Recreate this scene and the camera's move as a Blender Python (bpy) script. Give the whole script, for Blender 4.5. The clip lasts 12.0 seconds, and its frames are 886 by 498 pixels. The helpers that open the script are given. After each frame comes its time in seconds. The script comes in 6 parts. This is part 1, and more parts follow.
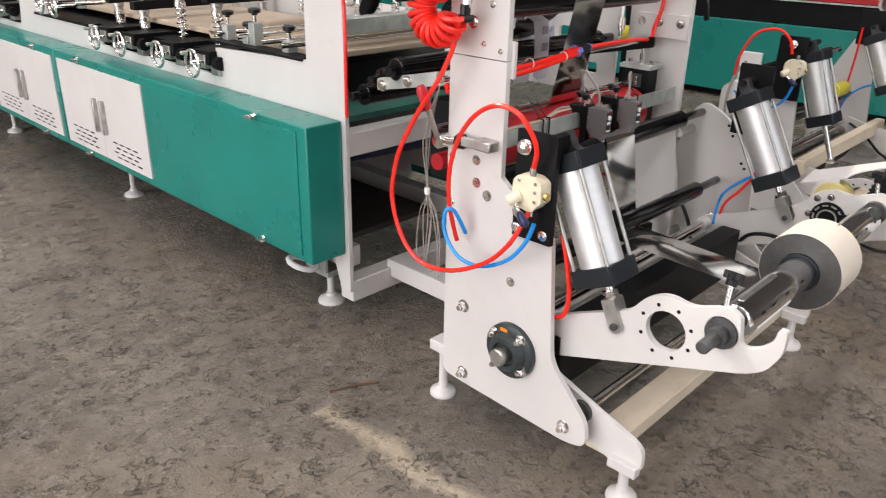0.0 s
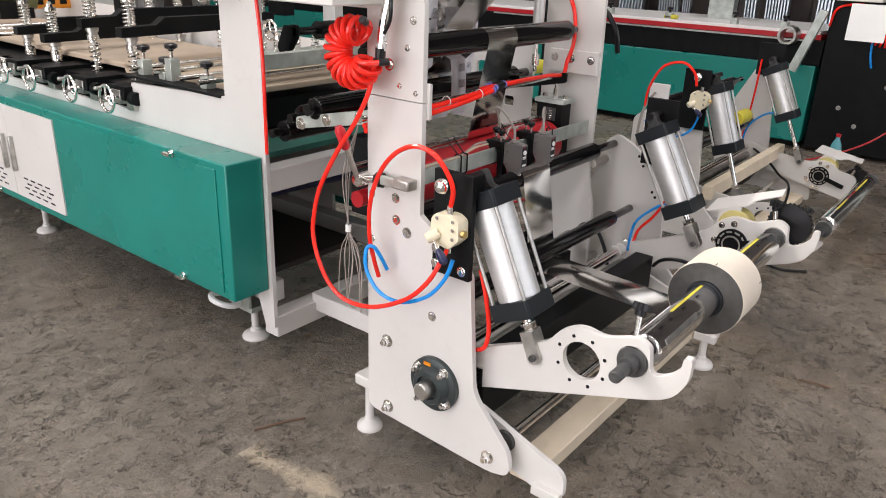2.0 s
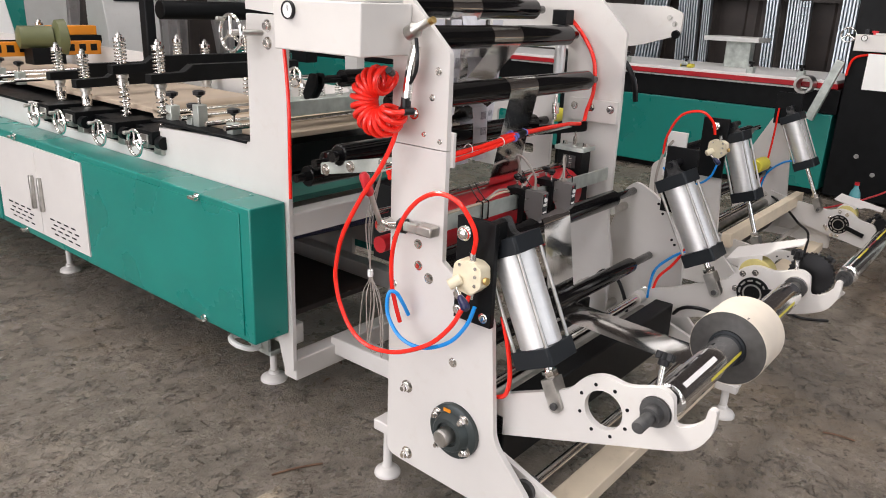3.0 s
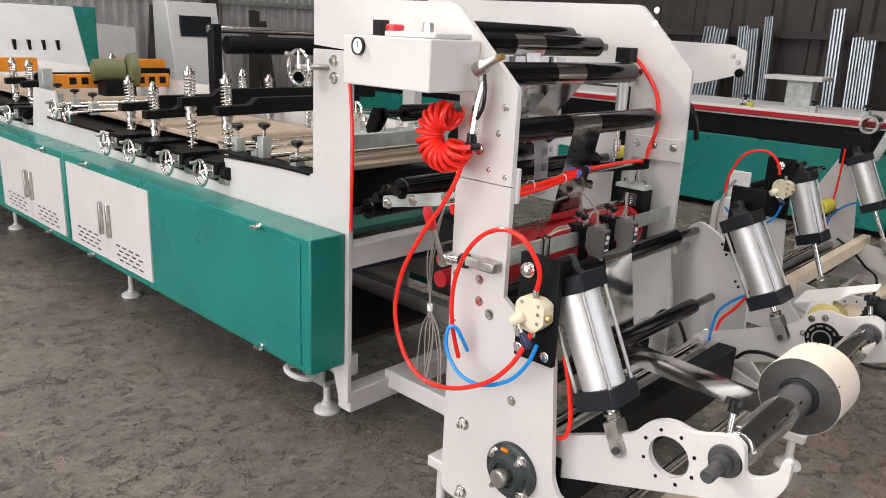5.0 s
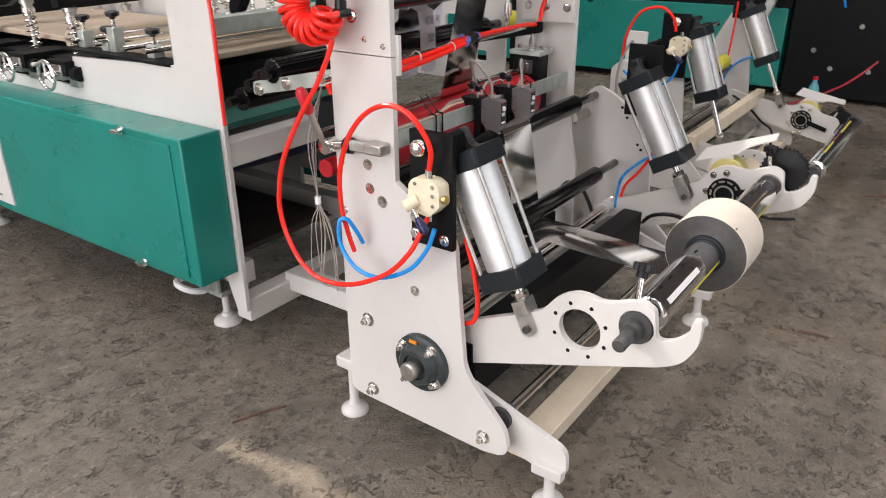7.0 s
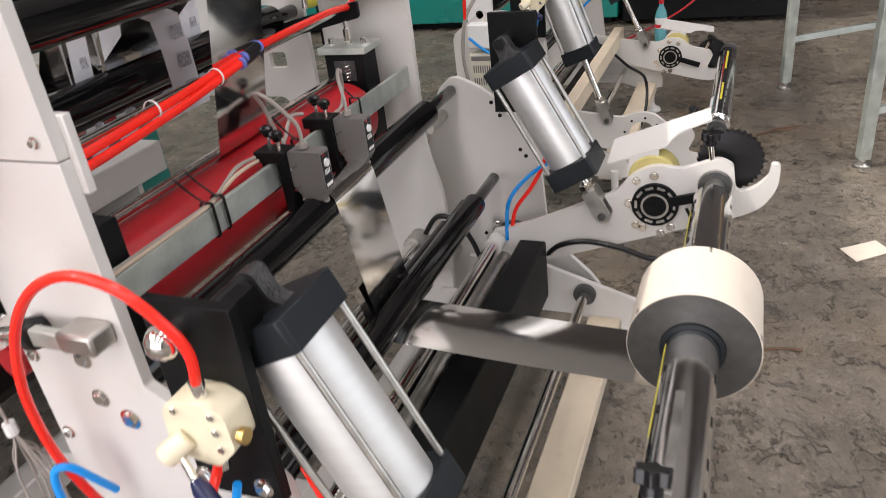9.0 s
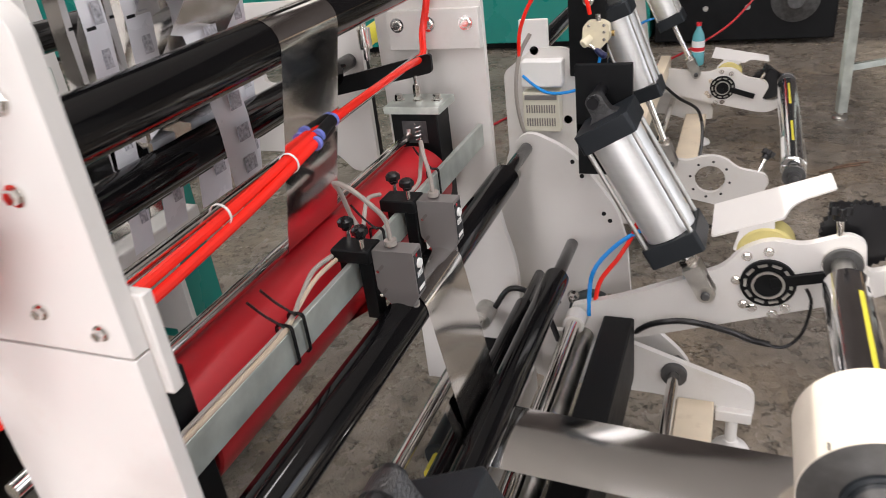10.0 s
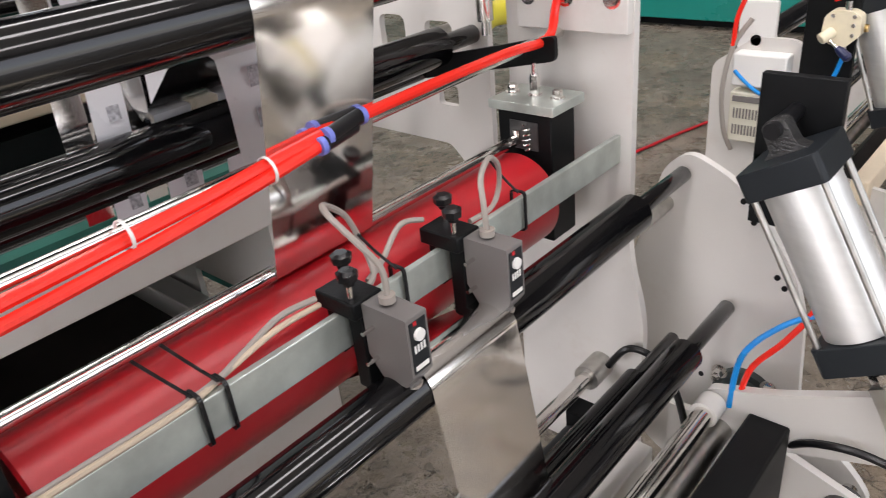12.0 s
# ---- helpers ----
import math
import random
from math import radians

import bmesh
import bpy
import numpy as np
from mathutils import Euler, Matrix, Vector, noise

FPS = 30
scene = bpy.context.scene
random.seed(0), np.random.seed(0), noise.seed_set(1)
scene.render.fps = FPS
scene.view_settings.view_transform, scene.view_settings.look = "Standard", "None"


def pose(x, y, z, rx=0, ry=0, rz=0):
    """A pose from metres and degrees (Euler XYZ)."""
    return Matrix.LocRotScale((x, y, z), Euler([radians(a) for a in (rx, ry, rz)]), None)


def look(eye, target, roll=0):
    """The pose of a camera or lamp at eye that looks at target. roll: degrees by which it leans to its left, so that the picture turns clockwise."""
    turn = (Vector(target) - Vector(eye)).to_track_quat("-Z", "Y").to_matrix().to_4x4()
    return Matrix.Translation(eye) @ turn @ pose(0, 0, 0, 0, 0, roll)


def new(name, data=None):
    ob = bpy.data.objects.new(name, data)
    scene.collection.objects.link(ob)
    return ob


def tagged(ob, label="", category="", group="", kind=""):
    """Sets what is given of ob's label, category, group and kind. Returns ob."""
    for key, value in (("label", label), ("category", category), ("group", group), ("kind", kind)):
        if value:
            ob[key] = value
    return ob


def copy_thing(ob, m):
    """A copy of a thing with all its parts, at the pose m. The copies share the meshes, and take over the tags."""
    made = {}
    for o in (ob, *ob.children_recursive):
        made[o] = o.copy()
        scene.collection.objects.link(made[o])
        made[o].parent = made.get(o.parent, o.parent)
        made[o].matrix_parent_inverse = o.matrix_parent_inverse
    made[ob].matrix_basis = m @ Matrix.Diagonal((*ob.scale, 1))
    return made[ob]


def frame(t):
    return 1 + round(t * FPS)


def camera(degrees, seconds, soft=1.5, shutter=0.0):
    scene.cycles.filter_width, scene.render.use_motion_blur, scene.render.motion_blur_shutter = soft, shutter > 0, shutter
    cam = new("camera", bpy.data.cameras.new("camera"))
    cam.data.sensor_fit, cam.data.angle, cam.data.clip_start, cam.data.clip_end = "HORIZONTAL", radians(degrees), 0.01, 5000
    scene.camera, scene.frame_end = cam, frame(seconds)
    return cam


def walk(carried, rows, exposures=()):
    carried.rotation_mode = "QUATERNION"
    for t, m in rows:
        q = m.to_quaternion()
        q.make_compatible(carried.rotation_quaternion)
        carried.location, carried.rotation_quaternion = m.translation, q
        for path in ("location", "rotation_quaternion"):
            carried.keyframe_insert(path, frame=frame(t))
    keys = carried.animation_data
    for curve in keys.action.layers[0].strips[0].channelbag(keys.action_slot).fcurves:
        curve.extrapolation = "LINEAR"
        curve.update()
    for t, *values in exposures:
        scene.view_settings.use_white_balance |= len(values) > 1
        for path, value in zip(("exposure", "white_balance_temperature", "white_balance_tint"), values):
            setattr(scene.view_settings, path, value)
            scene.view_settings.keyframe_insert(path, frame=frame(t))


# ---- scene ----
cam = camera(61.5, 12.0, 0.5, 0.35)
PATH = [
    (0, (-1.196, -0.91, 1.188), (0.135, 0.352, 0.39), 1.3),
    (0.5, (-1.171, -0.923, 1.194), (0.203, 0.26, 0.349), 1.2),
    (1, (-1.167, -0.932, 1.207), (0.249, 0.201, 0.362), 1.5),
    (1.5, (-1.179, -0.933, 1.224), (0.27, 0.186, 0.42), 1.8),
    (2, (-1.191, -0.934, 1.231), (0.277, 0.204, 0.49), 2.1),
    (2.5, (-1.198, -0.929, 1.237), (0.276, 0.235, 0.551), 2.2),
    (3, (-1.207, -0.925, 1.241), (0.265, 0.271, 0.606), 2.3),
    (4.8, (-1.222, -0.9, 1.241), (0.193, 0.406, 0.701), 2.6),
    (5, (-1.221, -0.893, 1.24), (0.185, 0.417, 0.686), 2.6),
    (5.5, (-1.212, -0.881, 1.232), (0.183, 0.419, 0.628), 2.4),
    (6, (-1.187, -0.881, 1.212), (0.218, 0.372, 0.536), 2.0),
    (6.5, (-1.143, -0.9, 1.188), (0.29, 0.276, 0.438), 1.1),
    (6.7, (-1.126, -0.892, 1.184), (0.326, 0.243, 0.406), 0.5),
    (8.3, (-0.731, -0.562, 1.138), (0.84, 0.236, 0.192), -5.2),
    (8.5, (-0.617, -0.546, 1.126), (0.967, 0.228, 0.181), -6.0),
    (9, (-0.437, -0.49, 1.139), (1.171, 0.23, 0.193), -7.3),
    (9.5, (-0.352, -0.368, 1.187), (1.279, 0.326, 0.261), -7.5),
    (9.8, (-0.326, -0.312, 1.21), (1.296, 0.383, 0.269), -6.95),
    (10, (-0.269, -0.278, 1.185), (1.348, 0.449, 0.26), -7.4),
    (10.5, (-0.072, -0.27, 1.144), (1.473, 0.588, 0.209), -7.2),
    (11, (0.078, -0.321, 1.126), (1.529, 0.672, 0.172), -6.4),
    (11.5, (0.096, -0.323, 1.118), (1.451, 0.791, 0.158), -5.9),
    (12, (0.089, -0.314, 1.122), (1.361, 0.902, 0.173), -6.2),
]
walk(cam, [(t, look(eye, target, roll)) for t, eye, target, roll in PATH],
     [(0, -0.06), (5, -0.14), (6.7, -0.12), (8.5, -0.02), (9.5, 0.12), (10.5, 0.32), (11.2, 0.42), (12, 0.45)])

# ---- world and light ----
world = bpy.data.worlds.new("daylight")
scene.world = world
world.use_nodes = True
sky = world.node_tree.nodes.new("ShaderNodeTexSky")
sky.sky_type, sky.sun_disc = "NISHITA", False
sky.sun_elevation, sky.sun_rotation = radians(40.5), radians(340)
back = world.node_tree.nodes["Background"]
back.inputs["Strength"].default_value = 0.12
world.node_tree.links.new(sky.outputs[0], back.inputs["Color"])


def area(name, eye, target, sx, sy, power, colour=(1, 1, 1)):
    """Sky light that falls in through an opening."""
    lamp = bpy.data.lights.new(name, "AREA")
    lamp.shape, lamp.size, lamp.size_y, lamp.energy, lamp.color = "RECTANGLE", sx, sy, power, colour
    ob = new(name, lamp)
    ob.matrix_world = look(eye, target)
    return ob


sun = new("sun", bpy.data.lights.new("sun", "SUN"))
sun.data.energy, sun.data.angle, sun.data.color = 2.5, radians(0.6), (1.0, 0.95, 0.87)
sun.matrix_world = look((-8, 22, 20), (0, 0, 0))

# ---- materials ----


def material(name, colour, rough=0.5, metal=0.0, vary=0.12, scale=6.0, bump=0.0, bump_scale=200.0, coat=0.0, rough_vary=0.1, stretch=None, dirt=None, dirt_amount=0.0, spec=0.5):
    """A surface with blotches, fine grain and uneven gloss."""
    m = bpy.data.materials.new(name)
    m.use_nodes = True
    n, l = m.node_tree.nodes, m.node_tree.links
    b = n["Principled BSDF"]
    b.inputs["Metallic"].default_value = metal
    b.inputs["Coat Weight"].default_value = coat
    b.inputs["Specular IOR Level"].default_value = spec
    tc = n.new("ShaderNodeTexCoord")
    src = tc.outputs["Object"]
    if stretch:
        mp = n.new("ShaderNodeMapping")
        mp.inputs["Scale"].default_value = stretch
        l.new(src, mp.inputs[0])
        src = mp.outputs[0]
    big = n.new("ShaderNodeTexNoise")
    big.inputs["Scale"].default_value, big.inputs["Detail"].default_value = scale, 6
    l.new(src, big.inputs["Vector"])
    ramp = n.new("ShaderNodeValToRGB")
    lo = [c * (1 - vary) for c in colour]
    hi = [min(1, c * (1 + vary)) for c in colour]
    ramp.color_ramp.elements[0].position, ramp.color_ramp.elements[0].color = 0.3, (*lo, 1)
    ramp.color_ramp.elements[1].position, ramp.color_ramp.elements[1].color = 0.7, (*hi, 1)
    l.new(big.outputs["Fac"], ramp.inputs[0])
    out = ramp.outputs[0]
    fine = n.new("ShaderNodeTexNoise")
    fine.inputs["Scale"].default_value, fine.inputs["Detail"].default_value = bump_scale, 3
    l.new(src, fine.inputs["Vector"])
    if dirt:
        spots = n.new("ShaderNodeTexNoise")
        spots.inputs["Scale"].default_value, spots.inputs["Detail"].default_value, spots.inputs["Roughness"].default_value = scale * 2.7, 9, 0.7
        l.new(src, spots.inputs["Vector"])
        mask = n.new("ShaderNodeValToRGB")
        mask.color_ramp.elements[0].position, mask.color_ramp.elements[1].position = 0.56, 0.74
        l.new(spots.outputs["Fac"], mask.inputs[0])
        amount = n.new("ShaderNodeMath")
        amount.operation = "MULTIPLY"
        amount.inputs[1].default_value = dirt_amount
        l.new(mask.outputs[0], amount.inputs[0])
        mix = n.new("ShaderNodeMix")
        mix.data_type = "RGBA"
        l.new(amount.outputs[0], mix.inputs[0])
        l.new(out, mix.inputs[6])
        mix.inputs[7].default_value = (*dirt, 1)
        out = mix.outputs[2]
    l.new(out, b.inputs["Base Color"])
    rr = n.new("ShaderNodeMapRange")
    rr.inputs["To Min"].default_value, rr.inputs["To Max"].default_value = max(0.02, rough - rough_vary), min(1, rough + rough_vary)
    l.new(big.outputs["Fac"], rr.inputs["Value"])
    l.new(rr.outputs[0], b.inputs["Roughness"])
    if bump:
        bp = n.new("ShaderNodeBump")
        bp.inputs["Strength"].default_value, bp.inputs["Distance"].default_value = bump, 0.002
        l.new(fine.outputs["Fac"], bp.inputs["Height"])
        l.new(bp.outputs[0], b.inputs["Normal"])
    return m


WHITE = material("white_enamel", (0.655, 0.635, 0.605), 0.34, vary=0.04, scale=5, bump=0.05, bump_scale=350, dirt=(0.5, 0.42, 0.34), dirt_amount=0.22)
CREAM = material("cream_paint", (0.72, 0.62, 0.47), 0.5, vary=0.08, scale=9, bump=0.08, dirt=(0.4, 0.3, 0.2), dirt_amount=0.4)
GREYWHITE = material("grey_white_paint", (0.62, 0.62, 0.6), 0.4, vary=0.04, bump=0.05, dirt=(0.4, 0.36, 0.3), dirt_amount=0.2)
TEAL = material("teal_paint", (0.007, 0.2, 0.165), 0.28, vary=0.1, scale=3, bump=0.04, bump_scale=120, rough_vary=0.08)
TEALMAT = material("green_mat", (0.01, 0.10, 0.075), 0.6, vary=0.25, scale=8, bump=0.1)
BLACK = material("black_paint", (0.005, 0.0055, 0.006), 0.45, vary=0.3, scale=14, bump=0.12, bump_scale=400, spec=0.16)
DARKGREY = material("dark_grey_anodised", (0.013, 0.016, 0.019), 0.42, vary=0.15, bump=0.1, bump_scale=500, spec=0.25)
ROLLER = material("black_anodised_roller", (0.004, 0.004, 0.0045), 0.1, vary=0.05, scale=5, rough_vary=0.015)
SHAFTM = material("turned_steel_shaft", (0.86, 0.86, 0.86), 0.13, 1.0, vary=0.04, scale=8, rough_vary=0.04)
CHROME = material("bright_steel", (0.78, 0.76, 0.73), 0.13, 1.0, vary=0.06, scale=18, rough_vary=0.05)
STEEL = material("dull_steel", (0.5, 0.49, 0.46), 0.36, 1.0, vary=0.2, scale=30, bump=0.1, rough_vary=0.12)
ALU = material("brushed_aluminium", (0.76, 0.765, 0.75), 0.5, 0.85, vary=0.04, scale=12, rough_vary=0.06, stretch=(1, 1, 8))
GALV = material("galvanised_steel", (0.5, 0.54, 0.5), 0.36, 0.6, vary=0.22, scale=22, bump=0.06, rough_vary=0.12)
CAST = material("cast_iron", (0.1, 0.1, 0.1), 0.5, 0.7, vary=0.3, scale=40, bump=0.3, bump_scale=300)
FLANGE = material("bearing_housing_paint", (0.035, 0.045, 0.045), 0.42, 0.2, vary=0.25, scale=30, bump=0.2)
REDRUB = material("red_rubber", (0.42, 0.009, 0.016), 0.36, vary=0.1, scale=9, bump=0.05, rough_vary=0.1)
REDPLAST = material("red_plastic", (0.55, 0.02, 0.03), 0.3, vary=0.05)
BRASS = material("brass", (0.6, 0.42, 0.16), 0.3, 1.0, vary=0.1)
IVORY = material("ivory_plastic", (0.75, 0.68, 0.5), 0.4, vary=0.06, scale=40, bump=0.05)
GREYPLAST = material("grey_plastic", (0.16, 0.15, 0.145), 0.45, vary=0.05, bump=0.06, bump_scale=600)
CABLE = material("grey_cable", (0.32, 0.29, 0.26), 0.5, vary=0.06)
BLACKPL = material("black_plastic", (0.006, 0.006, 0.007), 0.3, vary=0.1, bump=0.05, spec=0.4)
PAPER = material("paper_roll", (0.7, 0.63, 0.53), 0.65, vary=0.05, scale=12, bump=0.08, dirt=(0.6, 0.5, 0.38), dirt_amount=0.3)
ROLLEND = material("film_roll_end", (0.075, 0.073, 0.07), 0.4, 0.4, vary=0.15, scale=60, bump=0.15, bump_scale=900)
LABELW = material("white_label", (0.8, 0.8, 0.78), 0.5, vary=0.03)
YELLOW = material("yellow_tape", (0.62, 0.55, 0.05), 0.45, vary=0.08)
PALEYEL = material("pale_yellow_plastic", (0.5, 0.43, 0.16), 0.5, vary=0.15, scale=20)
ORANGE = material("orange_paint", (0.75, 0.26, 0.01), 0.4, vary=0.07)
OLIVE = material("olive_motor_paint", (0.11, 0.12, 0.05), 0.4, vary=0.15)
BELT = material("beige_belt", (0.48, 0.39, 0.29), 0.6, vary=0.12, scale=5, bump=0.1)
BLUEHOSE = material("blue_hose", (0.008, 0.27, 0.75), 0.28, vary=0.06)
COLLAR = material("pale_blue_plastic", (0.16, 0.2, 0.6), 0.35, vary=0.05)
NAVY = material("navy_plastic", (0.008, 0.012, 0.06), 0.3, vary=0.06)
WOOD = material("raw_wood", (0.55, 0.4, 0.24), 0.7, vary=0.2, scale=12, bump=0.3, stretch=(1, 8, 8))
RUST = material("rusty_iron", (0.13, 0.07, 0.04), 0.8, vary=0.4, scale=20, bump=0.3)


def hose_material(name, colour):
    m = material(name, colour, 0.22, vary=0.06, rough_vary=0.05)
    b = m.node_tree.nodes["Principled BSDF"]
    b.inputs["Subsurface Weight"].default_value = 0.25
    b.inputs["Subsurface Radius"].default_value = (0.01, 0.002, 0.001)
    return m


REDHOSE = hose_material("red_polyurethane_hose", (0.92, 0.028, 0.016))


def film_material():
    m = material("metallised_film", (0.86, 0.85, 0.83), 0.1, 1.0, vary=0.04, scale=7, rough_vary=0.03)
    n, l = m.node_tree.nodes, m.node_tree.links
    tc = n.new("ShaderNodeTexCoord")
    wave = n.new("ShaderNodeTexNoise")
    wave.inputs["Scale"].default_value = 6
    l.new(tc.outputs["Object"], wave.inputs["Vector"])
    bp = n.new("ShaderNodeBump")
    bp.inputs["Strength"].default_value, bp.inputs["Distance"].default_value = 0.1, 0.012
    l.new(wave.outputs["Fac"], bp.inputs["Height"])
    l.new(bp.outputs[0], n["Principled BSDF"].inputs["Normal"])
    return m


FILM = film_material()


def concrete_material():
    """Worn, stained workshop concrete with pits and pale scuffs."""
    m = bpy.data.materials.new("worn_concrete")
    m.use_nodes = True
    n, l = m.node_tree.nodes, m.node_tree.links
    b = n["Principled BSDF"]
    tc = n.new("ShaderNodeTexCoord")

    def noise_tex(scale, detail=8, rough=0.6):
        t = n.new("ShaderNodeTexNoise")
        t.inputs["Scale"].default_value, t.inputs["Detail"].default_value, t.inputs["Roughness"].default_value = scale, detail, rough
        l.new(tc.outputs["Object"], t.inputs["Vector"])
        return t.outputs["Fac"]

    def ramp(src, a, ca, z, cz):
        r = n.new("ShaderNodeValToRGB")
        r.color_ramp.elements[0].position, r.color_ramp.elements[0].color = a, (*ca, 1)
        r.color_ramp.elements[1].position, r.color_ramp.elements[1].color = z, (*cz, 1)
        l.new(src, r.inputs[0])
        return r.outputs[0]

    def mix(f, a, c):
        x = n.new("ShaderNodeMix")
        x.data_type = "RGBA"
        l.new(f, x.inputs[0])
        l.new(a, x.inputs[6])
        if isinstance(c, tuple):
            x.inputs[7].default_value = (*c, 1)
        else:
            l.new(c, x.inputs[7])
        return x.outputs[2]

    base = ramp(noise_tex(1.3, 9, 0.6), 0.3, (0.09, 0.075, 0.058), 0.72, (0.34, 0.29, 0.23))
    mid = ramp(noise_tex(14.0, 11, 0.8), 0.34, (0.055, 0.046, 0.037), 0.66, (0.38, 0.33, 0.27))
    half = n.new("ShaderNodeMix")
    half.data_type, half.inputs[0].default_value = "RGBA", 0.42
    l.new(base, half.inputs[6])
    l.new(mid, half.inputs[7])
    pale = ramp(noise_tex(2.2, 9, 0.74), 0.56, (0, 0, 0), 0.66, (0.6, 0.6, 0.6))
    col = mix(pale, half.outputs[2], (0.42, 0.365, 0.29))
    rustc = ramp(noise_tex(1.1, 8, 0.7), 0.52, (0, 0, 0), 0.68, (0.6, 0.6, 0.6))
    col = mix(rustc, col, (0.19, 0.135, 0.08))
    oil = ramp(noise_tex(0.9, 6, 0.55), 0.58, (0, 0, 0), 0.74, (0.5, 0.5, 0.5))
    col = mix(oil, col, (0.06, 0.052, 0.044))
    # chipped pits, sharp on one side, and a long pale scuff beside the machine
    pit = ramp(noise_tex(9.0, 8, 0.62), 0.45, (0, 0, 0), 0.65, (1, 1, 1))
    pit2 = ramp(noise_tex(42.0, 4, 0.55), 0.615, (0, 0, 0), 0.645, (1, 1, 1))
    sep = n.new("ShaderNodeSeparateXYZ")
    l.new(tc.outputs["Object"], sep.inputs[0])

    def maths(op, a, c, clamp=False):
        x = n.new("ShaderNodeMath")
        x.operation, x.use_clamp = op, clamp
        for k, v in enumerate((a, c)):
            if isinstance(v, (int, float)):
                x.inputs[k].default_value = v
            else:
                l.new(v, x.inputs[k])
        return x.outputs[0]

    wob = maths("MULTIPLY", maths("SUBTRACT", noise_tex(7.0, 6, 0.7), 0.5), 0.22)
    off = maths("ABSOLUTE", maths("ADD", maths("ADD", sep.outputs["X"], 0.205), wob), 0.0)
    band = maths("SUBTRACT", 1.0, maths("MULTIPLY", off, 22.0), True)
    ends = maths("MULTIPLY", band, maths("MULTIPLY", maths("LESS_THAN", sep.outputs["Y"], 0.45), maths("GREATER_THAN", sep.outputs["Y"], -1.2)))
    col = mix(maths("MULTIPLY", ends, 0.85), col, (0.56, 0.47, 0.34))
    flake = ramp(noise_tex(6.5, 7, 0.58), 0.60, (0, 0, 0), 0.615, (1, 1, 1))
    chip = ramp(noise_tex(17.0, 5, 0.56), 0.605, (0, 0, 0), 0.625, (1, 1, 1))
    col = mix(ramp(chip, 0, (0, 0, 0), 1, (0.35, 0.35, 0.35)), col, (0.07, 0.06, 0.05))
    grain = noise_tex(120, 4, 0.6)
    col = mix(ramp(pit2, 0.2, (0, 0, 0), 0.9, (0.45, 0.45, 0.45)), col, (0.05, 0.043, 0.036))
    # broken rims of the flaked screed, only in the worn stretches
    rim = maths("SUBTRACT", 1.0, maths("MULTIPLY", maths("ABSOLUTE", maths("SUBTRACT", noise_tex(7.5, 4, 0.5), 0.54), 0.0), 110.0), True)
    worn = ramp(noise_tex(3.1, 6, 0.65), 0.52, (0, 0, 0), 0.6, (1, 1, 1))
    rim = maths("MULTIPLY", rim, worn)
    col = mix(maths("MULTIPLY", rim, 0.35), col, (0.035, 0.03, 0.025))
    l.new(col, b.inputs["Base Color"])

    def bump(src, strength, distance, invert=False, normal=None):
        x = n.new("ShaderNodeBump")
        x.inputs["Strength"].default_value, x.inputs["Distance"].default_value, x.invert = strength, distance, invert
        l.new(src, x.inputs["Height"])
        if normal:
            l.new(normal, x.inputs["Normal"])
        return x.outputs[0]

    nn = bump(grain, 0.7, 0.006)
    nn = bump(noise_tex(38.0, 9, 0.75), 0.9, 0.010, False, nn)
    nn = bump(pit, 0.35, 0.012, True, nn)
    nn = bump(pit2, 1.0, 0.012, True, nn)
    nn = bump(flake, 1.0, 0.022, True, nn)
    nn = bump(chip, 1.0, 0.03, True, nn)
    nn = bump(rim, 0.7, 0.012, True, nn)
    nn = bump(noise_tex(3.0, 8, 0.7), 0.35, 0.04, False, nn)
    l.new(nn, b.inputs["Normal"])
    l.new(ramp(noise_tex(4.0, 8, 0.7), 0.38, (0.15, 0.15, 0.15), 0.64, (0.42, 0.42, 0.42)), b.inputs["Roughness"])
    return m


CONCRETE = concrete_material()

# ---- shape helpers ----


def thing(name, label, category, group="", at=(0, 0, 0), kind=""):
    ob = new(name)
    ob.location = at
    ob.empty_display_size = 0.05
    return tagged(ob, label, category, group, kind)


def part(name, bm, mat, parent=None, label="", bevel=0.0, smooth=True):
    """Links a bmesh as one mesh object under a thing or a part. World and thing share one space."""
    bmesh.ops.recalc_face_normals(bm, faces=bm.faces)
    me = bpy.data.meshes.new(name)
    bm.to_mesh(me)
    bm.free()
    me.materials.append(mat)
    if smooth:
        me.shade_smooth()
        me.set_sharp_from_angle(angle=radians(35))
    ob = new(name, me)
    ob.parent = parent
    if bevel:
        mod = ob.modifiers.new("edge", "BEVEL")
        mod.width, mod.segments, mod.limit_method, mod.angle_limit = bevel, 2, "ANGLE", radians(40)
    if label:
        ob["label"] = label
    return ob


def bm_box(x0, x1, y0, y1, z0, z1, bm=None, m=None):
    bm = bm or bmesh.new()
    t = Matrix.Translation(((x0 + x1) / 2, (y0 + y1) / 2, (z0 + z1) / 2)) @ Matrix.Diagonal((abs(x1 - x0), abs(y1 - y0), abs(z1 - z0), 1))
    bmesh.ops.create_cube(bm, size=1, matrix=(m or Matrix()) @ t)
    return bm


def axis_matrix(p, d):
    q = Vector(d).normalized().to_track_quat("Z", "Y")
    return Matrix.Translation(p) @ q.to_matrix().to_4x4()


